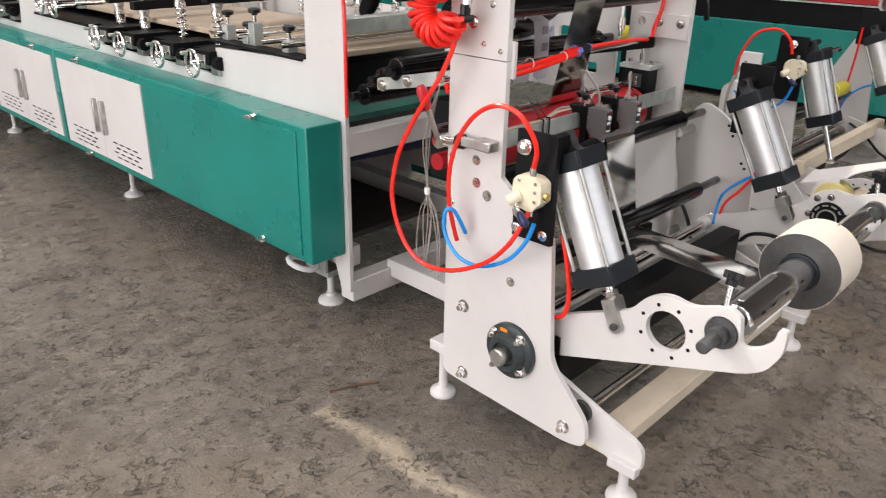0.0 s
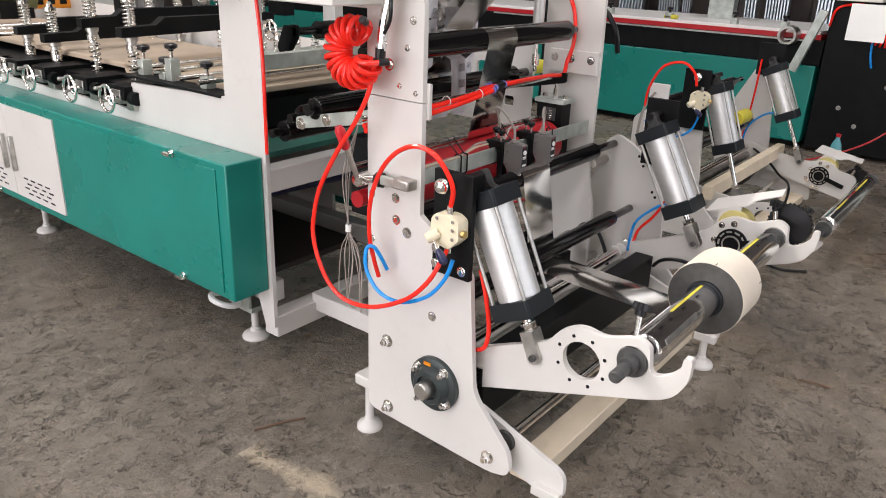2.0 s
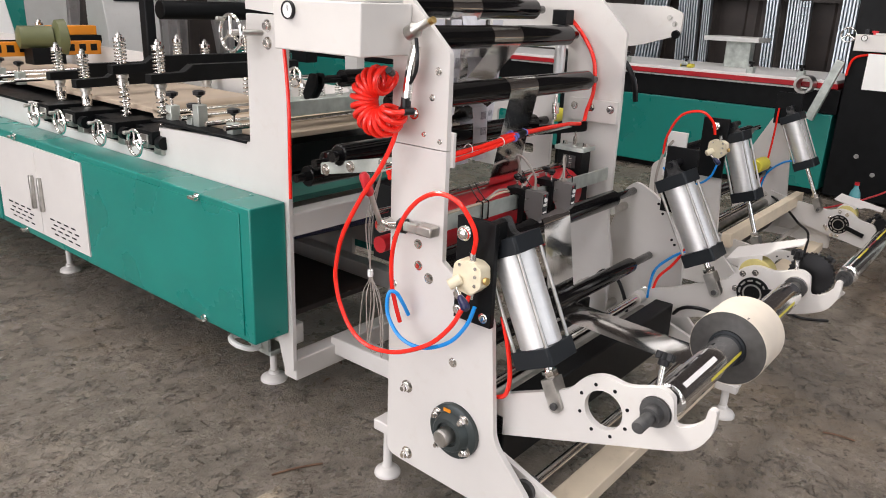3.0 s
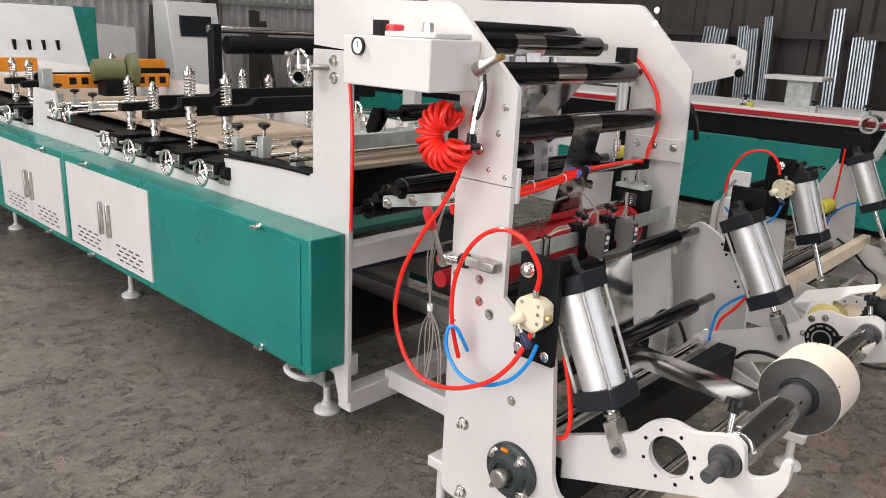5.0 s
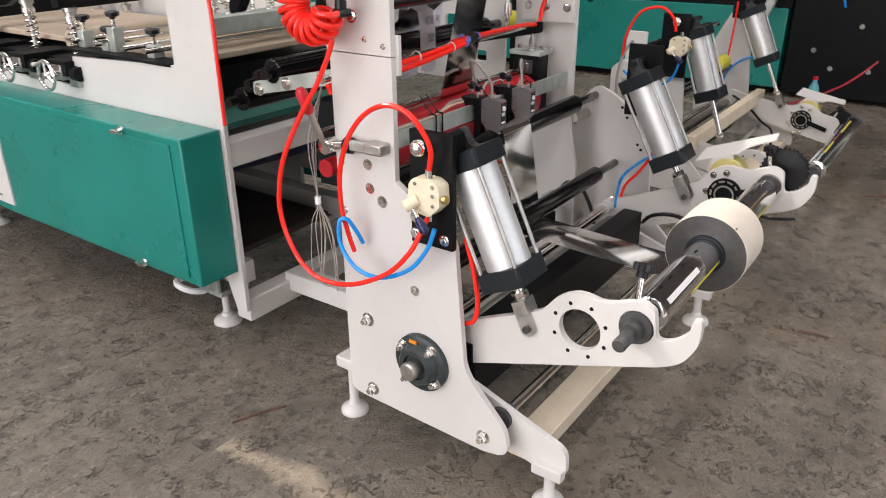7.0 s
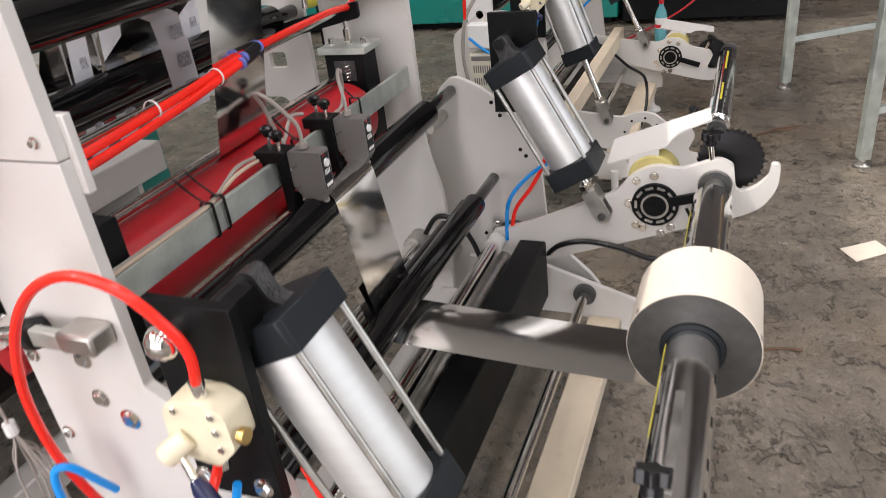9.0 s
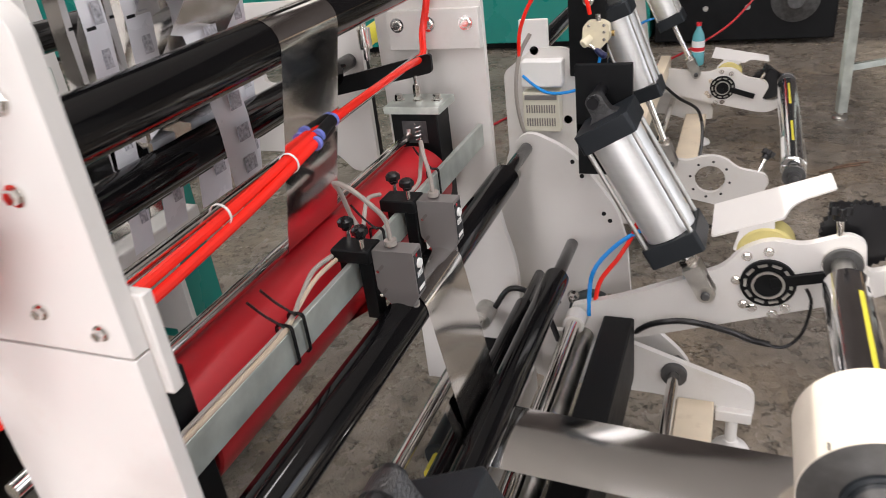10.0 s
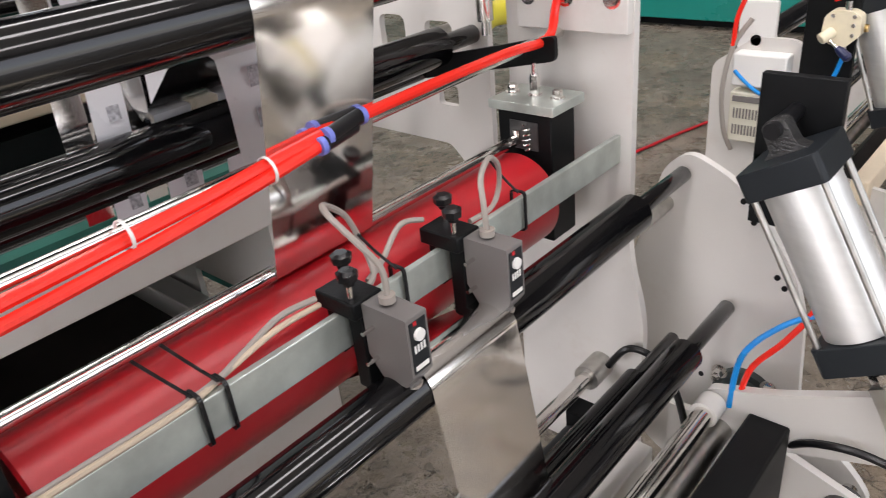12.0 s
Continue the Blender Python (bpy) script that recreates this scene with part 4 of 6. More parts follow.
part("signal_nut", bm_hex((-0.07, 0.24, 1.228), (0, 0, 1), 0.012, 0.02), STEEL, box)

# ---- air gun and hoses ----
gun = thing("air_gun", "silver air blow gun hung on the control box", "air gun")
part("body", bm_tube([(-0.035, 0.118, 1.15), (-0.04, 0.128, 1.10), (-0.045, 0.133, 1.04)], 0.011, 10), CHROME, gun)
part("head", bm_lathe((-0.035, 0.145, 1.17), (-0.1, -0.8, 0.35), [(0, 0.006), (0.006, 0.015), (0.03, 0.016), (0.04, 0.009), (0.075, 0.008)], 18), STEEL, gun)
part("nozzle", bm_cyl((-0.04, 0.085, 1.195), (-0.043, 0.067, 1.203), 0.007), BRASS, gun)
part("trigger", bm_tube([(-0.045, 0.11, 1.165), (-0.052, 0.10, 1.13), (-0.05, 0.105, 1.10), (-0.05, 0.12, 1.075)], 0.004, 8), BLACKPL, gun)
part("coupling", bm_lathe((-0.046, 0.133, 1.045), (-0.02, 0.05, -1), [(0, 0.011), (0.02, 0.011), (0.022, 0.015), (0.03, 0.015)], 16), BLACKPL, gun)

coil = thing("coiled_hose", "bright red spiral air hose", "hose")
cb = []
CC, CR = Vector((-0.06, 0.197, 1.03)), 0.046
for k in range(15 * 18 + 1):
    u = k / (15 * 18)
    th = radians(60 + 290 * u)
    centre = CC + CR * Vector((0, -math.cos(th), math.sin(th)))
    radial = Vector((0, -math.cos(th), math.sin(th)))
    a = 2 * math.pi * 15 * u
    cb.append(centre + 0.026 * (math.cos(a) * radial + math.sin(a) * Vector((1, 0, 0))))
part("spiral", bm_tube(cb, 0.0062, 8, smooth=False), REDHOSE, coil)
for p, q in ((cb[0], cb[3]), (cb[-1], cb[-4])):
    part("end_fitting", bm_cyl(p, p + (p - q).normalized() * 0.022, 0.0078, 14, chamfer=0.001), BLACKPL, coil)

hoses = thing("air_hose", "red air hose looping from the gun across the side plate", "hose")
part("long_loop", bm_tube([(-0.045, 0.137, 1.03), (-0.05, 0.149, 1.0), (-0.055, 0.16, 0.95), (-0.065, 0.19, 0.885), (-0.078, 0.237, 0.81), (-0.088, 0.283, 0.72), (-0.09, 0.303, 0.645), (-0.09, 0.305, 0.60), (-0.088, 0.292, 0.545), (-0.084, 0.26, 0.49), (-0.082, 0.205, 0.464), (-0.08, 0.12, 0.475), (-0.078, 0.025, 0.525), (-0.07, -0.028, 0.58), (-0.055, -0.05, 0.63), (-0.042, -0.056, 0.655)], 0.0052, 10), REDHOSE, hoses)
part("short_loop", bm_tube([(-0.03, 0.152, 0.525), (-0.04, 0.158, 0.57), (-0.05, 0.162, 0.63), (-0.055, 0.155, 0.71), (-0.058, 0.124, 0.785), (-0.06, 0.077, 0.838), (-0.062, 0.022, 0.863), (-0.06, -0.028, 0.854), (-0.053, -0.058, 0.818), (-0.045, -0.066, 0.785), (-0.04, -0.058, 0.748)], 0.0052, 10), REDHOSE, hoses)
blue = thing("air_hose", "blue air hose curving below the hand valve", "hose")
part("loop", bm_tube([(-0.02, 0.135, 0.545), (-0.035, 0.138, 0.575), (-0.05, 0.148, 0.605), (-0.06, 0.162, 0.60), (-0.064, 0.158, 0.55), (-0.066, 0.115, 0.508), (-0.066, 0.05, 0.505), (-0.062, -0.02, 0.54), (-0.055, -0.06, 0.59), (-0.047, -0.074, 0.635)], 0.0045, 10), BLUEHOSE, blue)
hose3 = thing("air_hose", "red air hose from the cylinder down to the arm", "hose")
part("loop", bm_tube([(0.02, -0.10, 0.60), (0.02, -0.118, 0.54), (0.02, -0.13, 0.47), (0.02, -0.122, 0.42), (0.03, -0.085, 0.395)], 0.0052, 10), REDHOSE, hose3)
vert = thing("air_hose", "red air hose running down the tall frame plate", "hose")
part("loop", bm_tube([(0.10, 0.71, 1.10), (0.10, 0.70, 1.0), (0.095, 0.69, 0.92), (0.095, 0.692, 0.80), (0.10, 0.70, 0.69)], 0.005, 10), REDHOSE, vert)
rail = thing("air_hose", "red twin air hoses tied along a steel rod", "hose")
part("rod", bm_cyl((0.0, 0.238, 0.875), (0.97, 0.262, 0.882), 0.007), CHROME, rail)
part("hose", bm_tube([(0.0, 0.226, 0.862), (0.15, 0.226, 0.868), (0.35, 0.23, 0.878), (0.55, 0.232, 0.893), (0.8, 0.238, 0.893), (0.92, 0.25, 0.885), (0.955, 0.258, 0.92), (0.963, 0.246, 0.976), (0.965, 0.247, 1.037), (0.965, 0.264, 1.097), (0.965, 0.307, 1.155), (0.962, 0.349, 1.196), (0.95, 0.375, 1.21)], 0.0062, 10), REDHOSE, rail)
part("hose", bm_tube([(0.0, 0.222, 0.852), (0.15, 0.218, 0.856), (0.35, 0.222, 0.868), (0.50, 0.226, 0.884)], 0.0062, 10), REDHOSE, rail)
tee = part("tee_fitting", bm_cyl((0.515, 0.226, 0.890), (0.56, 0.232, 0.894), 0.0085, 14), BLACKPL, rail)
bm_t = bm_cyl((0.505, 0.225, 0.884), (0.55, 0.230, 0.888), 0.008, 14)
part("tee_branch", bm_t, BLACKPL, tee)
for p, d in (((0.515, 0.226, 0.890), (-1, 0, 0)), ((0.505, 0.225, 0.884), (-1, 0, 0)), ((0.56, 0.232, 0.894), (1, 0, 0))):
    part("collar", bm_cyl(p, Vector(p) + Vector(d) * 0.006, 0.0092, 14), COLLAR, tee, "pale blue release collar")
for x in (0.30, 0.44):
    part("cable_tie", bm_ring((x, 0.229, 0.8755 + 0.012 * min(x, 0.5)), (1, 0.02, 0.02), 0.0125, 0.0135, 0.003, 20), LABELW, rail)

valve = thing("hand_valve", "ivory hand valve with navy lever on a black plate", "valve", at=(0.002, 0.032, -0.018))
part("body", bm_plate(rounded([(-0.095, 0.675), (-0.12, 0.70), (-0.118, 0.738), (-0.10, 0.748), (-0.06, 0.748), (-0.048, 0.735), (-0.045, 0.70), (-0.06, 0.68)], 0.006), -0.052, -0.018), IVORY, valve, bevel=0.003)
part("spool", bm_cyl((-0.05, -0.068, 0.706), (-0.070, -0.050, 0.692), 0.012, 18, chamfer=0.002), IVORY, valve)
for y, z in ((-0.105, 0.738), (-0.105, 0.72), (-0.105, 0.70), (-0.064, 0.738)):
    bolt(valve, (-0.052, y, z), r=0.0045, h=0.003, name="screw", washer=False)
part("lever_stem", bm_cyl((-0.06, -0.06, 0.695), (-0.078, -0.090, 0.677), 0.004), CHROME, valve)
part("lever_grip", bm_lathe((-0.076, -0.087, 0.679), (-0.35, -0.75, -0.45), [(0, 0.006), (0.01, 0.009), (0.03, 0.01), (0.036, 0.006)], 14), NAVY, valve)
part("port_fitting", bm_cyl((-0.045, -0.125, 0.715), (-0.045, -0.132, 0.715), 0.008), BRASS, valve)
part("hose_fitting", bm_cyl((-0.04, -0.088, 0.747), (-0.04, -0.088, 0.767), 0.0072), CHROME, valve)
part("hose_fitting", bm_cyl((-0.04, -0.088, 0.68), (-0.042, -0.088, 0.664), 0.0072), CHROME, valve)
part("ball_joint", bm_lathe((-0.018, -0.062, 0.802), (-1, 0, 0), [(0, 0.011), (0.006, 0.011), (0.009, 0.014), (0.013, 0.0165), (0.018, 0.0175), (0.023, 0.0165), (0.028, 0.014), (0.032, 0.010), (0.034, 0.006), (0.035, 0)], 24), CHROME, valve)

# ---- edge sensors ----


def sensor(x, cable):
    ob = thing("edge_sensor", "grey electric-eye sensor clamped on the sensor bar", "sensor", "edge sensors", at=(0.007, -0.005, -0.002))
    part("clamp", bm_box(x - 0.006, x + 0.016, 0.152, 0.1705, 0.662, 0.764), BLACK, ob, bevel=0.0015)
    part("clamp_top", bm_box(x - 0.014, x + 0.024, 0.150, 0.204, 0.748, 0.766), BLACK, ob, bevel=0.002)
    part("clamp_back", bm_box(x - 0.010, x + 0.014, 0.1795, 0.195, 0.70, 0.748), BLACK, ob, bevel=0.001)
    for kx, y in ((x - 0.006, 0.160), (x + 0.014, 0.190)):
        part("knob_stem", bm_cyl((kx, y, 0.764), (kx, y, 0.784), 0.0032, 12), CHROME, ob)
        part("knob", bm_lathe((kx, y, 0.782), (0, 0, 1), [(0, 0.006), (0.004, 0.007), (0.006, 0.0105), (0.013, 0.011), (0.016, 0.007)], 7), BLACKPL, ob)
    out = rounded([(0.150, 0.764), (0.150, 0.708), (0.134, 0.686), (0.104, 0.686), (0.094, 0.700), (0.094, 0.764)], 0.0015)
    part("body", bm_plate(out, x - 0.004, x + 0.023), GREYPLAST, ob, bevel=0.001)
    part("nose", bm_lathe((x + 0.0095, 0.116, 0.687), (0, 0, -1), [(0, 0.0135), (0.006, 0.013)], 20), GREYPLAST, ob)
    part("lens_ring", bm_ring((x + 0.0095, 0.116, 0.682), (0, 0, -1), 0.008, 0.0145, 0.005), CABLE, ob)
    face = part("dial_face", bm_box(x - 0.001, x + 0.020, 0.0932, 0.094, 0.704, 0.759), DARKGREY, ob)
    part("dial", bm_lathe((x + 0.0095, 0.0932, 0.744), (0, -1, 0), [(0, 0.0065), (0.003, 0.006)], 16), LABELW, face)
    part("mark", bm_box(x + 0.001, x + 0.018, 0.0928, 0.0933, 0.707, 0.712), LABELW, face)
    for k in range(4):
        part("mark", bm_box(x + 0.002 + 0.004 * k, x + 0.0045 + 0.004 * k, 0.0928, 0.0933, 0.726, 0.734), LABELW, face)
    part("mark", bm_box(x + 0.004, x + 0.008, 0.0928, 0.0933, 0.755, 0.759), REDPLAST, face)
    for z in (0.742, 0.708):
        part("screw", bm_cyl((x - 0.018, 0.138, z), (x - 0.004, 0.138, z), 0.0022, 10), CHROME, ob)
    part("cable", bm_tube([(x + p, q, z) for p, q, z in cable], 0.0032, 8), CABLE, ob)
    part("gland", bm_ring((x + 0.0095, 0.128, 0.767), (0, 0, 1), 0.003, 0.008, 0.007), CABLE, ob)
    return ob


sensor(0.450, [(0.0095, 0.128, 0.765), (0.0095, 0.13, 0.80), (-0.004, 0.142, 0.83), (-0.012, 0.162, 0.853), (0.005, 0.19, 0.85), (0.04, 0.205, 0.82), (0.055, 0.205, 0.78), (0.05, 0.19, 0.755), (0.03, 0.1845, 0.748)])
sensor(0.598, [(0.0095, 0.128, 0.765), (0.0095, 0.13, 0.80), (0.02, 0.14, 0.825), (0.06, 0.16, 0.828), (0.10, 0.18, 0.80), (0.11, 0.19, 0.765), (0.09, 0.187, 0.75), (0.05, 0.186, 0.75)])
leads = thing("sensor_cable", "pair of grey cables lying along the sensor bar", "cable")
part("cable", bm_tube([(0.60, 0.20, 0.77), (0.57, 0.205, 0.775), (0.53, 0.195, 0.755), (0.50, 0.187, 0.748)], 0.0032, 8), CABLE, leads)
part("cable", bm_tube([(0.44, 0.195, 0.757), (0.40, 0.20, 0.757), (0.35, 0.19, 0.75), (0.30, 0.178, 0.7475), (0.2, 0.178, 0.7475), (0.06, 0.18, 0.7475)], 0.0032, 8), CABLE, leads)
part("cable", bm_tube([(0.44, 0.19, 0.752), (0.39, 0.192, 0.752), (0.33, 0.184, 0.7475), (0.28, 0.1725, 0.7475), (0.18, 0.172, 0.7475), (0.06, 0.173, 0.7475)], 0.003, 8), BELT, leads)

# ---- press units on top of the machine ----


def handwheel(p, r=0.043, group="handwheels"):
    ob = thing("handwheel", "chromed three-spoke handwheel on a threaded spindle", "handwheel", group, at=(0, 0, -0.022))
    x, y, z = p
    m = axis_matrix(p, (1, 0, 0))
    bm = bm_tube([m @ Vector((r * math.cos(2 * math.pi * k / 28), r * math.sin(2 * math.pi * k / 28), 0)) for k in range(29)], 0.0052, 8, smooth=False)
    part("rim", bm, CHROME, ob)
    for k in range(3):
        a = radians(90 + 120 * k)
        part("spoke", bm_tube([p, m @ Vector((r * math.cos(a), r * math.sin(a), 0))], 0.0045, 8, 1), CHROME, ob)
    part("hub", bm_lathe(p, (1, 0, 0), [(-0.008, 0.008), (-0.006, 0.011), (0.012, 0.011), (0.012, 0.007), (0.10, 0.007)], 16), CHROME, ob)
    part("grip", bm_lathe((x, y + 0.6 * r, z + 0.75 * r), (-1, 0, 0), [(0, 0.004), (0.005, 0.006), (0.022, 0.007), (0.025, 0.004)], 12), STEEL, ob)
    return ob


def press_unit(y, z_beam, x_near=0.2):
    """Spring-loaded black cross beam on two posts."""
    ob = thing("press_beam", "black cross beam held by bright coil springs", "press unit", "press beams", at=(0, -0.015, -0.03))
    prof = rounded([(x_near - 0.045, z_beam - 0.028), (0.80, z_beam - 0.02), (0.80, z_beam + 0.032), (x_near + 0.12, z_beam + 0.032), (x_near + 0.085, z_beam + 0.008), (x_near - 0.045, z_beam + 0.004)], 0)
    part("beam", bm_plate(prof, y - 0.02, y + 0.02, axis="y"), BLACK, ob, bevel=0.002)
    for x in (x_near, 0.75):
        top = z_beam + (0.005 if x < 0.5 else 0.032)
        part("post", bm_cyl((x, y, 0.80), (x, y, top + 0.115), 0.007, 12), STEEL, ob)
        part("spring", bm_helix((x, y, top + 0.004), (x, y, top + 0.085), 0.019, 0.0032, 6.5), CHROME, ob)
        part("spring_cap", bm_lathe((x, y, top + 0.083), (0, 0, 1), [(0, 0.022), (0.012, 0.022), (0.014, 0.012), (0.024, 0.012)], 18), CHROME, ob)
        part("collar", bm_lathe((x, y, z_beam - 0.06), (0, 0, 1), [(0, 0.01), (0.004, 0.017), (0.016, 0.017), (0.018, 0.022), (0.03, 0.022)], 18), STEEL, ob)
        part("spring", bm_helix((x, y, 0.815), (x, y, z_beam - 0.07), 0.017, 0.003, 6.5), CHROME, ob)
        part("spring_cap", bm_cyl((x, y, z_beam - 0.072), (x, y, z_beam - 0.056), 0.021, 18), CHROME, ob)
    return ob


def slide_block(y):
    ob = thing("slide_block", "black adjusting slide with steel screw block", "adjuster", "slide blocks", at=(0, 0, -0.024))
    part("slide", bm_box(0.075, 0.30, y - 0.05, y + 0.05, 0.768, 0.812), BLACK, ob, bevel=0.002)
    part("screw_block", bm_box(0.07, 0.10, y - 0.03, y + 0.02, 0.755, 0.80), STEEL, ob, bevel=0.002)
    part("end_stop", bm_cyl((0.10, y - 0.055, 0.775), (0.10, y - 0.085, 0.775), 0.022, 16), BLACK, ob)
    part("lower_jaw", bm_box(0.09, 0.13, y - 0.075, y - 0.03, 0.735, 0.765), STEEL, ob, bevel=0.002)
    return ob


for y in (1.41, 1.65, 1.95, 2.17, 3.33, 3.52):
    handwheel((0.03, y, 0.775))
    slide_block(y + 0.02)
handwheel((0.03, 0.845, 1.156), 0.047)
handwheel((0.70, 1.52, 0.955), 0.036)
handwheel((0.70, 1.40, 0.955), 0.036)
handwheel((0.03, 2.55, 0.86), 0.04)
handwheel((0.03, 2.70, 0.86), 0.04)
for y, z in ((1.53, 0.985), (1.79, 0.995), (2.09, 0.915), (2.31, 0.925), (3.5, 0.93), (3.75, 0.93)):
    press_unit(y, z)
sp = thing("adjusting_spindle", "steel threaded spindle through the tall plate", "spindle", at=(0, 0.01, -0.035))
part("spindle", bm_cyl((0.03, 0.83, 1.171), (0.11, 0.80, 1.171), 0.008), STEEL, sp)
for y, z in ((0.775, 1.19), (0.775, 1.145)):
    bolt(sp, (0.106, y, z), r=0.012, h=0.012)

bed = thing("conveyor_bed", "beige belt bed with steel rails between the plates", "conveyor", at=(0, 0, -0.036))
part("belt", bm_box(0.24, 0.76, 0.95, 6.1, 0.838, 0.858), BELT, bed, bevel=0.004)
part("front_roll", bm_cyl((0.24, 1.62, 0.845), (0.76, 1.62, 0.845), 0.035, 28), BELT, bed)
part("under_tray", bm_box(0.15, 0.80, 0.98, 6.1, 0.72, 0.81), BLACK, bed)
part("edge_rail", bm_box(0.10, 0.16, 0.90, 1.42, 0.853, 0.861), BLACK, bed, bevel=0.001)
part("edge_rail", bm_box(0.10, 0.16, 2.4, 3.0, 0.801, 0.812), BLACK, bed, bevel=0.001)
for y in (1.0, 1.10, 1.24, 1.36, 2.5, 2.68, 2.82):
    part("cross_rod", bm_cyl((0.10, y, 0.885), (0.80, y, 0.885), 0.008, 14), CHROME, bed)


def rod_clamp(y, h):
    ob = thing("rod_clamp", "steel clamp block with black star knob", "clamp", "rod clamps", at=(0, 0, -0.036))
    part("block", bm_box(0.13, 0.165, y - 0.016, y + 0.016, 0.861, 0.895 + h), GALV, ob, bevel=0.002)
    part("stem", bm_cyl((0.147, y, 0.895 + h), (0.147, y, 0.92 + h), 0.005, 10), CHROME, ob)
    part("knob", bm_lathe((0.147, y, 0.918 + h), (0, 0, 1), [(0, 0.008), (0.004, 0.010), (0.008, 0.02), (0.018, 0.021), (0.022, 0.013)], 7), BLACKPL, ob)
    return ob


for y, h in ((1.36, 0.015), (1.20, 0.035), (1.24, -0.01), (1.02, 0.0), (2.55, 0.02), (2.75, 0.02), (2.95, 0.03)):
    rod_clamp(y, h)

seal = thing("sealing_head", "grey steel sealing head with small springs", "sealing head", at=(0, 0, -0.036))
part("bar", bm_box(0.30, 0.80, 0.98, 1.06, 0.90, 0.95), GALV, seal, bevel=0.003)
part("head", bm_box(0.32, 0.80, 1.10, 1.14, 0.89, 0.93), STEEL, seal, bevel=0.003)
for k in range(6):
    x = 0.34 + 0.08 * k
    part("spring", bm_helix((x, 1.02, 0.95), (x, 1.02, 0.985), 0.012, 0.0025, 4), CHROME, seal)
    part("stud", bm_hex((x, 1.02, 0.985), (0, 0, 1), 0.009, 0.014), STEEL, seal)

roll_in = thing("infeed_roller", "black infeed roller carried by steel levers", "roller", at=(0, 0, -0.025))
part("roller", bm_lathe((0.30, 0.80, 1.025), (1, 0, 0), [(0, 0.012), (0.09, 0.012), (0.09, 0.026), (0.47, 0.026), (0.47, 0.012), (0.515, 0.012)], 28), ROLLER, roll_in)
for dx in (0.0, 0.025):
    part("lever", bm_plate(rounded([(0.785, 1.045), (0.815, 1.045), (0.845, 0.985), (0.84, 0.965), (0.815, 0.97), (0.785, 1.01)], 0.008), 0.275 + dx, 0.283 + dx), BLACK, roll_in)
dancer = thing("dancer_lever", "flat galvanised dancer lever with bolts", "lever")
part("lever_bar", bm_plate(rounded([(0.225, 0.862), (0.225, 0.895), (0.49, 0.838), (0.49, 0.808)], 0.008), 0.03, 0.038), GALV, dancer, bevel=0.001)
part("lever_bar", bm_plate(rounded([(0.225, 0.862), (0.225, 0.895), (0.49, 0.838), (0.49, 0.808)], 0.008), 0.90, 0.908), BLACK, dancer, bevel=0.001)
for y, z in ((0.47, 0.823), (0.38, 0.846), (0.27, 0.872)):
    bolt(dancer, (0.03, y, z), r=0.010, h=0.008)
part("dancer_roller", bm_cyl((0.10, 0.47, 0.823), (0.90, 0.47, 0.823), 0.013, 24), ROLLER, dancer)
part("air_strut", bm_cyl((0.035, 0.235, 0.865), (0.035, 0.225, 1.08), 0.008, 14), CHROME, dancer)
part("strut_body", bm_cyl((0.035, 0.228, 0.98), (0.035, 0.224, 1.10), 0.016, 18), ALU, dancer)
strut = thing("air_strut", "slim aluminium air cylinder behind the rollers", "air cylinder")
part("barrel", bm_cyl((0.93, 0.36, 1.0), (0.93, 0.36, 1.18), 0.018, 20, chamfer=0.002), ALU, strut)
part("head", bm_box(0.905, 0.955, 0.335, 0.385, 1.18, 1.225), BLACK, strut, bevel=0.003)
part("rod", bm_cyl((0.93, 0.36, 0.88), (0.93, 0.36, 1.0), 0.006, 12), CHROME, strut)
part("rod_end", bm_cyl((0.93, 0.36, 0.90), (0.93, 0.36, 0.935), 0.012, 12), CHROME, strut)

fan = thing("motor_fan", "round black fan grille on the neighbouring drive", "fan")
part("shroud", bm_ring((2.10, 1.0, 0.985), (0, -1, 0), 0.07, 0.09, 0.06, 32), BLACKPL, fan)
for k in range(7):
    part("grille_bar", bm_box(2.02, 2.18, 0.945, 0.949, 0.925 + 0.02 * k - 0.003, 0.925 + 0.02 * k + 0.003), BLACKPL, fan)
part("hub", bm_cyl((2.10, 0.97, 0.985), (2.10, 0.99, 0.985), 0.03, 20), DARKGREY, fan)
part("bracket", bm_box(2.08, 2.12, 0.99, 1.03, 0.0, 0.92), BLACK, fan)

lever = thing("hand_lever", "steel hand lever with a red grip", "lever")
part("hub", bm_cyl((-0.035, 0.218, 0.745), (0.0, 0.218, 0.745), 0.017, 20, chamfer=0.003), CHROME, lever)
part("axle", bm_cyl((-0.02, 0.225, 0.745), (-0.015, 0.15, 0.755), 0.009, 14), CHROME, lever)
part("arm", bm_cyl((-0.03, 0.218, 0.748), (-0.055, 0.229, 0.825), 0.0065, 12), STEEL, lever)
part("grip", bm_lathe((-0.054, 0.2285, 0.818), (-0.3, 0.14, 1), [(0, 0.007), (0.006, 0.011), (0.045, 0.012), (0.055, 0.008)], 14), REDPLAST, lever)
latch = thing("bar_latch", "galvanised clamp block with black knob on the side plate", "clamp")
part("block", bm_box(-0.032, 0.0, 0.066, 0.112, 0.747, 0.771), STEEL, latch, bevel=0.004)
part("knob", bm_lathe((-0.015, 0.15, 0.755), (0, 0.3, -0.05), [(0, 0.01), (0.006, 0.018), (0.02, 0.018), (0.026, 0.012)], 8), BLACKPL, latch)
part("tongue", bm_box(-0.03, -0.018, 0.11, 0.15, 0.748, 0.768), GALV, latch, bevel=0.002)

